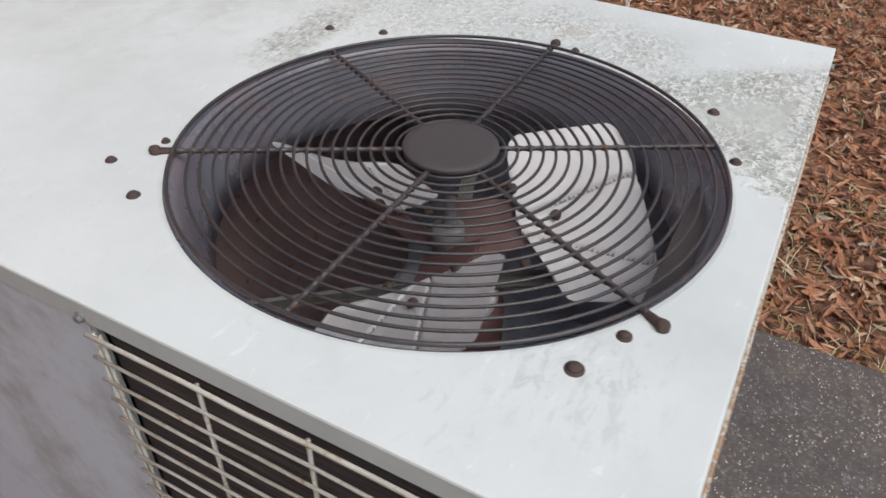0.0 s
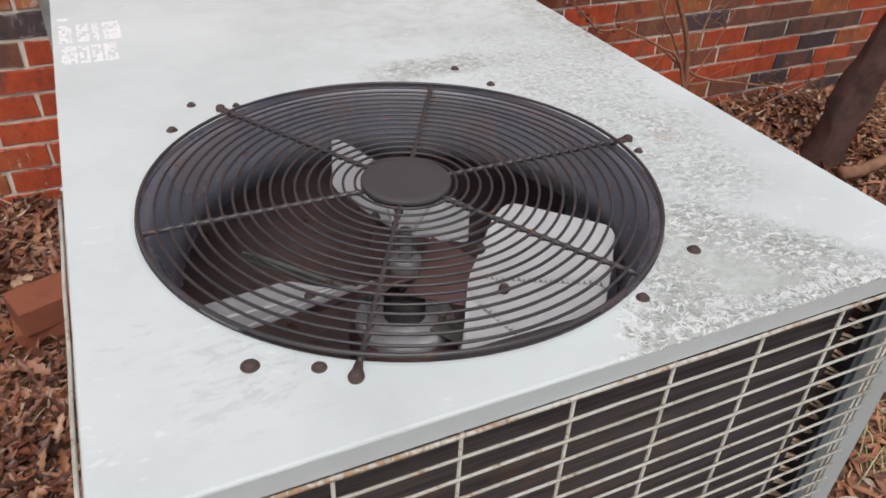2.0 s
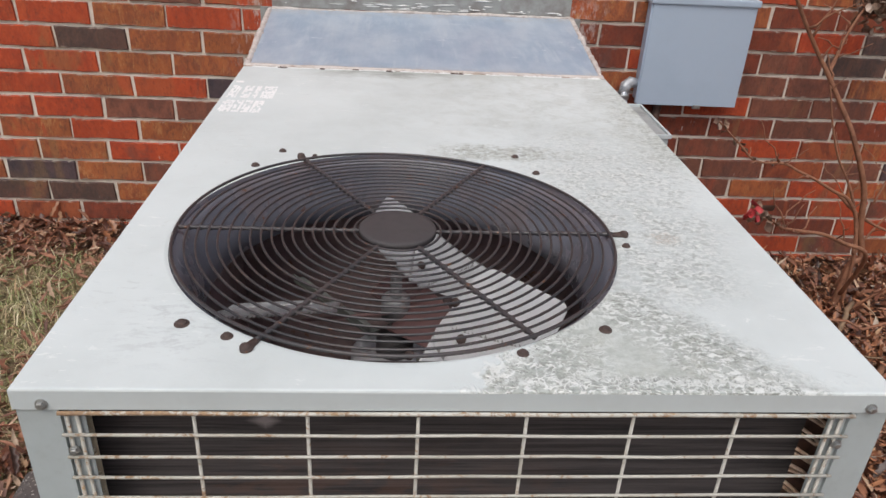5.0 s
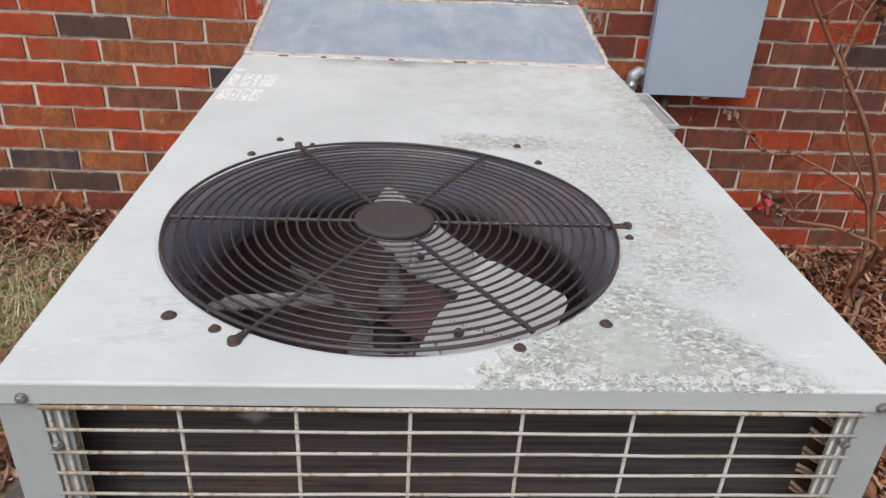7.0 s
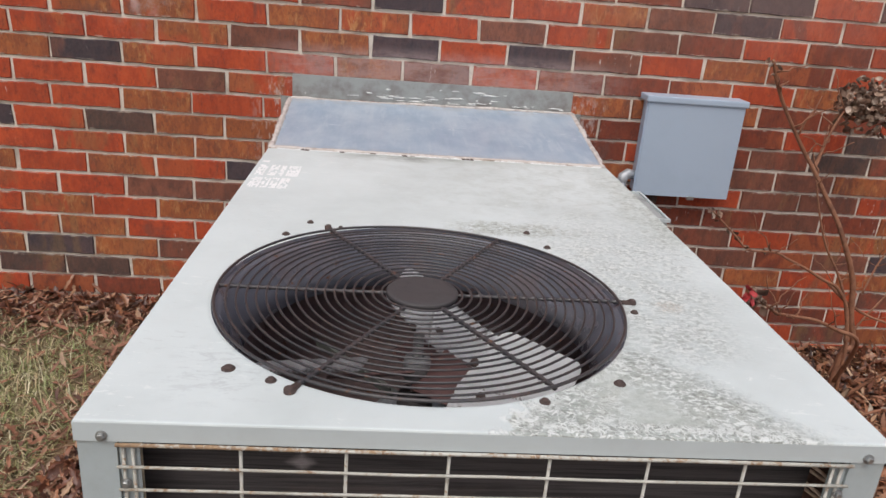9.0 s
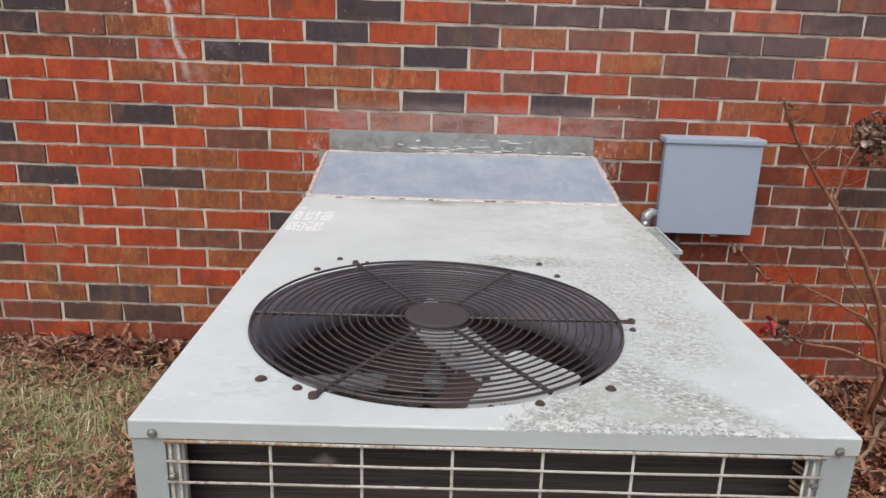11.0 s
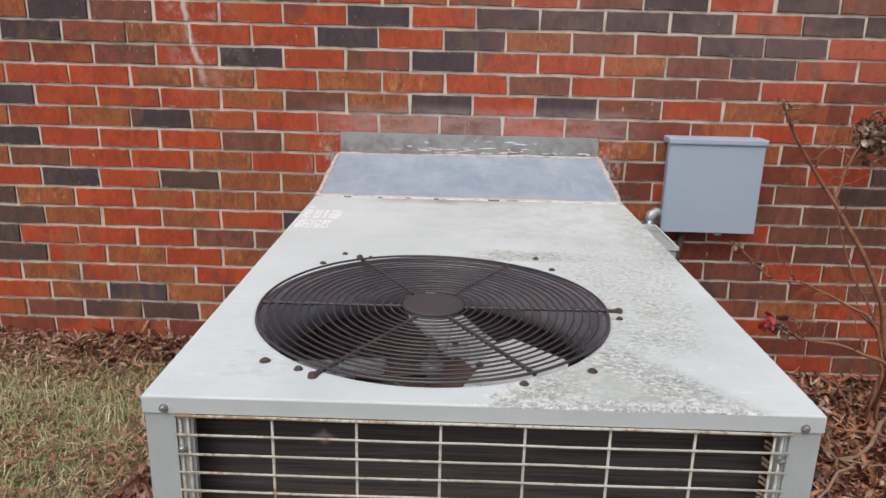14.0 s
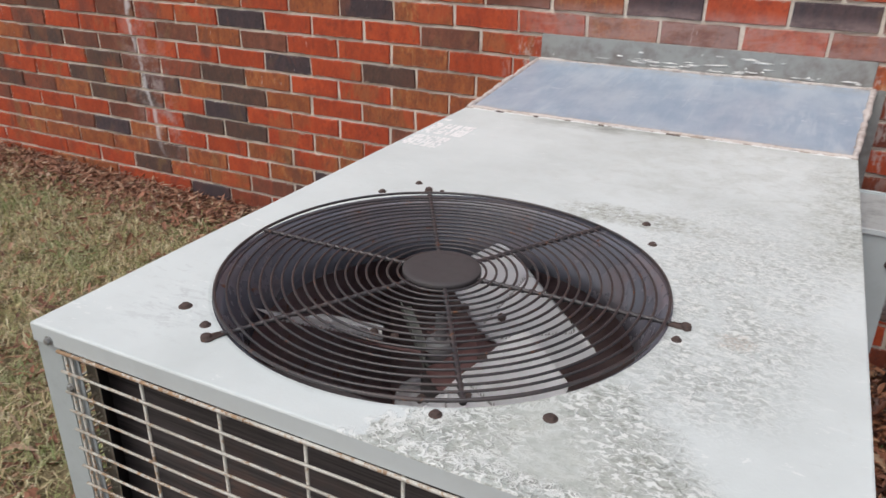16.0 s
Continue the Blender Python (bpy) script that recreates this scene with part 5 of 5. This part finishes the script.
HEAD = Vector((1.654, 1.460, 0.838))
rnd = random.Random(5)
b = bmesh.new()
for i in range(520):
    d = Vector((rnd.gauss(0, 1), rnd.gauss(0, 1), rnd.gauss(0, 0.6))).normalized() * rnd.uniform(0.25, 1.1) * 0.088
    small_leaf(b, HEAD + d, rnd.uniform(0.013, 0.030), rnd)
part("flower_head", b, petal_mix, shrub, "dried brown hydrangea-like flower head", True)
b = bmesh.new()
for i in range(6):
    small_leaf(b, Vector((1.188, 1.040, 0.406)) + Vector((rnd.uniform(-0.012, 0.012), rnd.uniform(-0.012, 0.012), rnd.uniform(-0.018, 0.018))), 0.026, rnd)
part("red_leaves", b, red_leaf, shrub, "few red leaves left on a twig", True)
b = bmesh.new()
for which, n, share in ((3, 16, 0.16), (3, 5, 0.5), (4, 14, 0.30), (0, 4, 0.06), (7, 4, 0.4)):
    path = reach[which]
    for i in range(n):
        at = path[rnd.randrange(int(len(path) * (1 - share)), len(path))]
        small_leaf(b, at + Vector((rnd.uniform(-1, 1), rnd.uniform(-1, 1), rnd.uniform(-1, 0.6))) * 0.009, rnd.uniform(0.013, 0.026), rnd)
for i in range(6):
    small_leaf(b, Vector((1.215, 1.055, 0.388)) + Vector((rnd.gauss(0, 0.022), rnd.gauss(0, 0.015), rnd.gauss(-0.008, 0.018))), rnd.uniform(0.026, 0.044), rnd)
part("dry_leaves", b, petal_mix, shrub, "few dry leaves left on the twigs", True)

tree = thing("tree", (2.20, 1.16, -0.05), "small dark crooked tree trunk with low bare branches", "tree")
b = bmesh.new()
trunk_pts = [Vector(p) for p in ((2.19, 1.16, -0.16), (2.21, 1.16, -0.02), (2.225, 1.16, 0.10), (2.26, 1.16, 0.20), (2.30, 1.16, 0.30), (2.325, 1.16, 0.40), (2.35, 1.16, 0.54), (2.40, 1.14, 0.85), (2.50, 1.10, 1.3), (2.66, 1.07, 1.9))]
rnd = random.Random(31)
tube(b, trunk_pts, [0.095, 0.070, 0.060, 0.060, 0.064, 0.050, 0.042, 0.034, 0.024, 0.010], 14)
for v in b.verts:
    v.co += Vector((rnd.uniform(-1, 1), rnd.uniform(-1, 1), rnd.uniform(-1, 1))) * 0.004
bmesh.ops.subdivide_edges(b, edges=b.edges[:], cuts=2, use_grid_fill=True, smooth=0.6)
for v in b.verts:
    v.co += noise.noise_vector(v.co * 12) * 0.017 + noise.noise_vector(v.co * 42) * 0.007
part("trunk", b, bark, tree, "", True)
for i, (p, q, r) in enumerate((((2.28, 1.16, 0.28), (3.00, 1.12, 0.44), 0.036), ((2.32, 1.16, 0.40), (2.20, 1.36, 0.98), 0.022), ((2.36, 1.16, 0.60), (2.98, 1.2, 1.2), 0.022))):
    b = bmesh.new()
    pts = limb(b, p, q, r, r * 0.35, 60 + i, 10, 0.10, 9)
    lb = part("limb", b, bark, tree, "", True)
    rnd = random.Random(70 + i)
    for s in range(4):
        at = pts[rnd.randrange(3, len(pts))]
        b = bmesh.new()
        limb(b, at, at + Vector((rnd.uniform(-0.15, 0.3), rnd.uniform(-0.25, 0.2), rnd.uniform(0.0, 0.28))), r * 0.3, 0.0015, 90 + s, 6, 0.15, 6)
        part("twig", b, twig_bark, lb, "", True)

for i, (p, q, r, mat, lab) in enumerate((
    ((2.10, 1.00, 0.00), (2.90, 1.00, -0.01), 0.022, fallen_wood, "brown broken branch lying on the leaves"),
    ((2.50, 0.985, 0.00), (3.05, 0.93, 0.02), 0.024, fallen_wood, "thick orange-brown branch lying on the leaves"),
    ((2.41, 0.60, -0.02), (2.91, 0.86, 0.02), 0.009, bleached_wood, "thin pale crooked stick lying on the leaves"),
    ((2.91, 0.86, 0.01), (3.04, 0.99, 0.02), 0.011, bleached_wood, "pale knotted end of a fallen stick"),
    ((3.03, 0.99, 0.02), (4.05, 1.24, 0.05), 0.022, bleached_wood, "bleached barkless branch lying on the leaves"),
    ((3.10, 0.90, 0.00), (3.55, 0.80, 0.08), 0.016, bleached_wood, "pale grey forked stick lying on the leaves"),
    ((2.98, 1.30, -0.02), (3.40, 1.45, 0.06), 0.008, dead_wood, "thin pale stick lying on the leaves"),
    ((1.72, 1.30, 0.00), (1.28, 0.82, 0.03), 0.008, dead_wood, "thin pale stick lying on the leaves"),
    ((1.95, 1.10, -0.01), (1.40, 1.18, 0.06), 0.006, twig_bark, "thin brown stick lying on the leaves"),
    ((1.62, 0.98, 0.00), (1.30, 0.62, 0.05), 0.009, fallen_wood, "orange-brown stick lying on the leaves"),
)):
    b = bmesh.new()
    pts = limb(b, p, q, r, r * 0.4, 130 + i, 9, 0.06, 8)
    st = tagged(part("fallen_branch", b, mat, None, "", True), lab, "branch", "fallen branches")
    rnd = random.Random(i)
    for s in range(3):
        at = pts[rnd.randrange(3, 8)]
        b = bmesh.new()
        limb(b, at, at + Vector((rnd.uniform(-0.05, 0.2), rnd.uniform(-0.2, 0.2), rnd.uniform(0.0, 0.1))), r * 0.45, 0.002, 150 + s + 5 * i, 5, 0.15, 6)
        part("side_twig", b, mat, st, "", True)

# ---------------------------------------------------------------- leaf litter and grass, in bulk
def bulk(name, verts, faces, mat, label, category):
    """One mesh from arrays: verts (n, 3), faces (m, 4)."""
    me = bpy.data.meshes.new(name)
    me.vertices.add(len(verts))
    me.vertices.foreach_set("co", np.asarray(verts, np.float32).ravel())
    me.loops.add(faces.size)
    me.loops.foreach_set("vertex_index", faces.astype(np.int32).ravel())
    me.polygons.add(len(faces))
    me.polygons.foreach_set("loop_start", (np.arange(len(faces)) * faces.shape[1]).astype(np.int32))
    me.update(calc_edges=True)
    me.materials.append(mat)
    return tagged(new(name, me), label, category, kind="stuff")


def ground_many(x, y):
    return 0.008 - 0.03 * x + 0.012 * np.sin(1.7 * x + 0.6) * np.sin(1.3 * y + 1.1)


def litter(name, x, y, lift, length, width, outline, mat, label, tilt=0.45, seed=1):
    """Folded, curled leaves lying at x, y; outline: half widths along the leaf."""
    r = np.random.default_rng(seed)
    n, m = len(x), len(outline)
    L = r.uniform(*length, n)[:, None, None]
    Wd = (r.uniform(*width, n))[:, None, None]
    t = np.linspace(0, 1, m)[None, :, None]
    s = np.array([-1.0, 0.0, 1.0])[None, None, :]
    o = np.array(outline)[None, :, None]
    curl, fold = r.uniform(-0.5, 1.1, n)[:, None, None], r.uniform(0.1, 0.9, n)[:, None, None]
    bend = r.uniform(-0.35, 0.35, n)[:, None, None]
    px = L * (t - 0.5) + 0 * s
    py = Wd * o * s * (1 - 0.25 * fold) + L * bend * (t - 0.5) ** 2
    pz = L * curl * (t - 0.5) ** 2 * 0.8 + Wd * o * np.abs(s) * fold * 0.8
    P = np.stack([px, py + 0 * px, pz + 0 * px], -1).reshape(n, -1, 3)
    yaw, a, b = r.uniform(0, 2 * np.pi, n), r.normal(0, tilt, n), r.normal(0, tilt, n)
    cy, sy, ca, sa, cb, sb = np.cos(yaw), np.sin(yaw), np.cos(a), np.sin(a), np.cos(b), np.sin(b)
    X, Y, Z = P[..., 0], P[..., 1], P[..., 2]
    Y, Z = Y * ca[:, None] - Z * sa[:, None], Y * sa[:, None] + Z * ca[:, None]
    X, Z = X * cb[:, None] + Z * sb[:, None], -X * sb[:, None] + Z * cb[:, None]
    X, Y = X * cy[:, None] - Y * sy[:, None], X * sy[:, None] + Y * cy[:, None]
    Z = Z - Z.min(1, keepdims=True) + (ground_many(x, y) + lift)[:, None]
    V = np.stack([X + x[:, None], Y + y[:, None], Z], -1).reshape(-1, 3)
    quads = np.array([[3 * i + j, 3 * i + 3 + j, 3 * i + 4 + j, 3 * i + 1 + j] for i in range(m - 1) for j in range(2)])
    F = (quads[None] + (np.arange(n) * 3 * m)[:, None, None]).reshape(-1, 4)
    return bulk(name, V, F, mat, label, "leaves")


rng = np.random.default_rng(7)


def spread(n, x0, x1, y0, y1):
    return rng.uniform(x0, x1, n), rng.uniform(y0, y1, n)


def patchy(x, y, size, seed):
    """Uneven cover between about -1 and 1, in patches of the given size."""
    r = np.random.default_rng(seed)
    out = 0 * x
    for i in range(9):
        a, f = r.uniform(0, np.pi), 2 * np.pi / (size * r.uniform(0.6, 2.4))
        out = out + np.sin(f * (np.cos(a) * x + np.sin(a) * y) + r.uniform(0, 6.28))
    return out / 3.2


def clear_of(x, y):
    """Keep off the slab, out of the unit, the duct and the wall."""
    on_slab = (x > -0.36) & (x < 0.995) & (y < 0.575)
    under = (x > -0.03) & (x < 0.84) & (y > 0.3)
    return ~(on_slab | under | (y > WALL - 0.012))


NARROW = (0.06, 0.55, 0.95, 1.0, 0.7, 0.1)
LOBED = (0.08, 0.75, 0.40, 1.0, 0.50, 0.85, 0.35, 0.10)
# wide bed of narrow leaves to the front and side
x, y = spread(105000, 0.84, 6.5, -4.2, 1.66)
keep = clear_of(x, y) & (rng.random(len(x)) < np.clip(1.55 - 0.36 * np.hypot(x - 1.2, y - 0.2), 0.0, 1))
x, y = x[keep], y[keep]
litter("leaf_litter", x, y, rng.uniform(-0.004, 0.020, len(x)), (0.022, 0.070), (0.0030, 0.0085), NARROW, leaf_brown, "orange-brown dead willow-oak leaves covering the ground", 0.30)
# broad leaves against the wall and under the shrub
x, y = spread(8200, 0.84, 2.6, 0.50, 1.65)
keep = clear_of(x, y)
x, y = x[keep], y[keep]
litter("leaf_litter", x, y, rng.uniform(-0.012, 0.014, len(x)), (0.028, 0.068), (0.006, 0.015), LOBED, leaf_wet, "curled wet brown oak leaves heaped along the wall", 0.45, 2)
# left side: a band along the wall and beside the unit
x, y = spread(60000, -4.5, 0.0, 0.2, 1.65)
near_wall = np.clip((y - 1.20) / 0.36, 0, 1) ** 1.5
near_unit = np.clip((x + 0.62) / 0.36, 0, 1) ** 1.3 * np.clip((y - 0.40) / 0.2, 0, 1)
keep = clear_of(x, y) & (rng.random(len(x)) < np.maximum(np.maximum(near_wall, near_unit), np.clip(0.14 + 0.16 * patchy(x, y, 0.5, 5), 0.04, 1)))
x, y = x[keep], y[keep]
litter("leaf_litter", x, y, rng.uniform(0.0, 0.020, len(x)), (0.016, 0.056), (0.0022, 0.0062), NARROW, leaf_lawn, "brown dead leaves along the foot of the wall", 0.3, 3)
x, y = spread(2000, -0.9, 0.0, 0.58, 1.65)
keep = clear_of(x, y) & ((y > 1.45) | (x > -0.42))
x, y = x[keep], y[keep]
litter("leaf_litter", x, y, rng.uniform(0.008, 0.028, len(x)), (0.028, 0.068), (0.006, 0.015), LOBED, leaf_wet, "curled brown oak leaves beside the unit", 0.45, 4)
# broad leaves lying about on the lawn
x, y = spread(900, -3.6, -0.30, -0.4, 1.55)
keep = clear_of(x, y) & (rng.random(len(x)) < 0.45 + 0.5 * patchy(x, y, 0.6, 7))
litter("leaf_litter", x[keep], y[keep], rng.uniform(0.012, 0.030, int(keep.sum())), (0.026, 0.060), (0.006, 0.014), LOBED, leaf_lawn, "broad brown leaves scattered over the lawn", 0.4, 12)
# a few leaves blown onto the slab
x, y = spread(60, -0.34, 0.98, -1.0, 0.0)
keep = (x > 0.90) | (x < -0.10)
litter("leaf_litter", x[keep], y[keep], 0.04 + 0 * x[keep], (0.03, 0.06), (0.006, 0.012), NARROW, leaf_brown, "few dead leaves on the slab edge", 0.2, 5)


def blades(name, x, y, height, width, label, seed):
    r = np.random.default_rng(seed)
    n = len(x)
    h, w = r.uniform(*height, n), r.uniform(*width, n)
    a, lean = r.uniform(0, 2 * np.pi, n), np.abs(r.normal(1.15, 0.40, n))
    g = ground_many(x, y) - 0.003
    dx, dy = np.cos(a), np.sin(a)
    V = np.zeros((n, 6, 3))
    for i, (t, ww) in enumerate(((0.0, 1.0), (0.55, 0.8), (1.0, 0.15))):
        out, up = h * np.sin(lean * t) * t, h * np.cos(lean * t) * t
        for j, s in enumerate((-1, 1)):
            V[:, 2 * i + j] = np.stack([x + dx * out - s * ww * w * dy, y + dy * out + s * ww * w * dx, g + np.maximum(up, 0.002)], -1)
    F = (np.array([[0, 1, 3, 2], [2, 3, 5, 4]])[None] + (np.arange(n) * 6)[:, None, None]).reshape(-1, 4)
    return bulk(name, V.reshape(-1, 3), F, grass_mix, label, "grass")


x, y = spread(150000, -4.6, -0.30, -0.6, 1.60)
dens = np.clip((-0.36 - x) / 0.25, 0, 1) * np.clip((1.56 - y) / 0.34, 0.05, 1) * np.clip(1.25 - 0.16 * np.hypot(x + 0.6, y - 0.8), 0.3, 1) * np.clip(0.78 + 0.38 * patchy(x, y, 0.16, 3), 0.30, 1)
keep = clear_of(x, y) & (rng.random(len(x)) < dens)
blades("grass", x[keep], y[keep], (0.020, 0.066), (0.0008, 0.0019), "short winter grass, green and straw-coloured", 6)
x, y = spread(60000, -7.5, -0.30, -4.5, 1.60)
far = np.hypot(x + 0.6, y - 0.6)
keep = clear_of(x, y) & ((y < -0.5) | (x < -4.3)) & (x < -0.38) & (rng.random(len(x)) < np.clip(1.5 - 0.24 * far, 0, 1))
blades("grass", x[keep], y[keep], (0.02, 0.055), (0.0010, 0.0024), "short winter grass thinning out over pale thatch", 9)
x, y = spread(16000, 1.0, 5.0, -1.5, 1.6)
keep = rng.random(len(x)) < (0.35 + 0.5 * (x > 2.2)) * (np.sin(3.1 * x + 1.0) * np.sin(2.7 * y) > np.where(x > 2.2, -0.5, 0.2))
blades("grass", x[keep], y[keep], (0.02, 0.05), (0.0009, 0.0018), "thin tufts of grass between dead leaves", 8)

x, y = spread(2600, 1.01, 1.75, -0.95, 0.30)
keep = rng.random(len(x)) < np.clip(np.sin(9.0 * x + 2.0) * np.sin(7.0 * y + 0.7) + 0.25, 0, 1)
blades("grass", x[keep], y[keep], (0.035, 0.085), (0.0009, 0.0020), "green and straw grass tufts beside the slab", 10)

# ---------------------------------------------------------------- bricks of the wall, one by one
def brick_rings(w, rnd):
    """Three outlines of a worn brick, its face towards -y and its left top corner at the origin: face, edge, back."""
    h, line = COURSE - JOINT, []
    for n, p, q in ((4, (0, 0), (w, 0)), (1, (w, 0), (w, -h)), (4, (w, -h), (0, -h)), (1, (0, -h), (0, 0))):
        for i in range(n):
            line.append((p[0] + (q[0] - p[0]) * i / n + rnd.uniform(-1, 1) * 0.0022, p[1] + (q[1] - p[1]) * i / n + rnd.uniform(-1, 1) * 0.0016))
    worn = [rnd.uniform(0.0010, 0.0028) for _ in line]
    face = [(u - math.copysign(e, u - w / 2), rnd.uniform(-1, 1) * 0.0009, v - math.copysign(e, v + h / 2)) for (u, v), e in zip(line, worn)]
    edge = [(u, 0.0030, v) for u, v in line]
    return face, edge, [(u, 0.040, v) for u, v in line]


def brick_faces(n0, n=10):
    out = [[n0 + i for i in range(n)]]
    for a in (0, n):
        out += [[n0 + a + i, n0 + a + n + i, n0 + a + n + (i + 1) % n, n0 + a + (i + 1) % n] for i in range(n)]
    return out


def brick_mesh(name, w, mats, seed):
    rings = brick_rings(w, random.Random(seed))
    out = []
    for m in mats:
        me = bpy.data.meshes.new(name)
        me.from_pydata([p for ring in rings for p in ring], [], brick_faces(0))
        me.materials.append(m)
        out.append(me)
    return out


CLAYS = {"u": clay_umber, "r": clay_red, "m": clay_maroon_shaded, "o": clay_orange, "b": clay_brown, "d": clay_dark}
shapes = [dict(zip(CLAYS, brick_mesh("brick", PITCH - JOINT, CLAYS.values(), s))) for s in range(9)]
# courses counted up from the one whose top is at ROW_TOP; bricks counted along from COL_X
PLAN_FIRST = -14
PLAN = {
    7: ".................bobmR",
    6: "........borbrorrorRdro",
    5: "........drbrbrobrbdrdb",
    4: "........dbrrrdrddddRdd",
    3: "........dborrdrdobmddR",
    2: "........mbrdrbdrrobdRr",
    1: "........rrooroorbRbmRm",
    0: "........rrrobodrdbRomR",
    -1: "........rodorr" "obrrrrro",
    -2: "..drbrrdrrrbrr" "rrrooorr",
    -3: "..brrrbobrrorr" "rrrrrrrrd",
    -4: ".odbbrrrdrdoor" "rrrrrrbd",
    -5: ".orrdbbdorrooo" "rrrrorbbo",
    -6: ".rrdododorordr" "rrrrrrbb.d",
    -7: ".dboddrdrrrbbr" "rrrrrrrbr",
    -8: ".rrrbrddrorororrrrrbrr",
    -9: ".robdorrororrr" "rrrrrdbrb.b",
    -10: "roooodorodobrr" "rrrrrbor..ddd",
    -11: ".rrr.doobddorr" "rrrrrrrr",
    -12: "......dmrmmorrrrrrrrrr",
    -13: "........rrorrr" "rrrrrrbrb",
}


# how far each course runs out of the bond, in brick lengths, to either side of the duct
RUN_LEFT = {7: 0.04, 6: 0.0, 5: 0.03, 4: -0.01, 3: 0.0, 2: -0.03, 1: 0.02, 0: -0.03, -1: -0.02, -2: -0.07, -3: -0.09, -4: -0.13, -5: -0.095, -6: -0.15, -7: -0.12, -8: -0.165, -9: -0.15, -10: -0.19, -11: -0.155, -12: -0.19, -13: -0.16}
RUN_RIGHT = {7: 0.05, 6: 0.05, 5: 0.08, 4: 0.02, 3: 0.01, 2: 0.03, 1: 0.06, 0: 0.01, -6: -0.01, -7: -0.04, -9: -0.02, -11: -0.05, -12: -0.04, -13: -0.05}


def joint_at(row, col):
    """Left end of a brick of the wall."""
    t = max(0.0, min(1.0, (col + 3.0) / 6.0))
    run = (1 - t) * RUN_LEFT.get(row, -0.1 if row < -13 else 0.0) + t * RUN_RIGHT.get(row, 0.0)
    wander = random.Random(row * 331 + col * 17).uniform(-0.018, 0.018)
    return COL_X + (col - (0.5 if row % 2 else 0.0) + run + wander) * PITCH


def clay_of(row, col):
    text = PLAN.get(row, "")
    i = col - PLAN_FIRST
    if 0 <= i < len(text) and text[i] == "R":      # surely red
        return "r"
    if 0 <= i < len(text) and text[i] in CLAYS:
        if text[i] == "d" and row < -1 and (row * 3 + i * 5) % 7 > 1:      # the dark ones lower down are browner
            return "u"
        # towards the right, shade on red bricks is put in as darker clay
        return "m" if text[i] == "r" and i >= 17 and (row * 5 + i * 3) % 7 < (5 if row < 0 else 2) else text[i]
    r = random.Random(row * 977 + col * 31)
    return r.choices("robd", (50, 18, 17, 15))[0]


rest = {c: ([], []) for c in CLAYS}
row_lo, row_hi = math.ceil((WALL_Z0 - ROW_TOP) / COURSE), math.floor((WALL_Z1 - ROW_TOP) / COURSE)
rnd = random.Random(21)
near_count = 0
for row in range(row_lo + 1, row_hi + 1):
    col = math.ceil((WALL_X0 - COL_X) / PITCH) + 1
    while True:
        x0 = joint_at(row, col)
        x1 = min(joint_at(row, col + 1) - JOINT * rnd.uniform(0.75, 1.25), WALL_X1)
        if x0 > WALL_X1 - 0.03:
            break
        ztop = ROW_TOP + row * COURSE + rnd.uniform(-0.0008, 0.0008)
        clr = clay_of(row, col)
        proud = rnd.uniform(-0.0016, 0.0016)
        mid = (x0 + x1) / 2
        hidden = -0.05 < mid < 0.86 and 0.10 < ztop < 0.70
        near = -1.35 < mid < 1.95 and 0.04 < ztop < 1.42 and x1 < WALL_X1 and not hidden
        if near and near_count < 310:
            near_count += 1
            ob = new("brick", shapes[rnd.randrange(9)][clr])
            ob.matrix_basis = pose(x0, WALL + proud, ztop) @ Matrix.Diagonal(((x1 - x0) / (PITCH - JOINT), 1, 1, 1))
            link_under(ob, wall)
        else:
            verts, faces = rest[clr]
            faces += brick_faces(len(verts))
            verts += [(x0 + u, WALL + proud + d, ztop + v) for ring in brick_rings(x1 - x0, rnd) for u, d, v in ring]
        col += 1
for c, (verts, faces) in rest.items():
    me = bpy.data.meshes.new("brickwork")
    me.from_pydata(verts, [], faces)
    me.materials.append(CLAYS[c])
    ob = link_under(new("brickwork", me), wall)
    tagged(ob, kind="stuff")
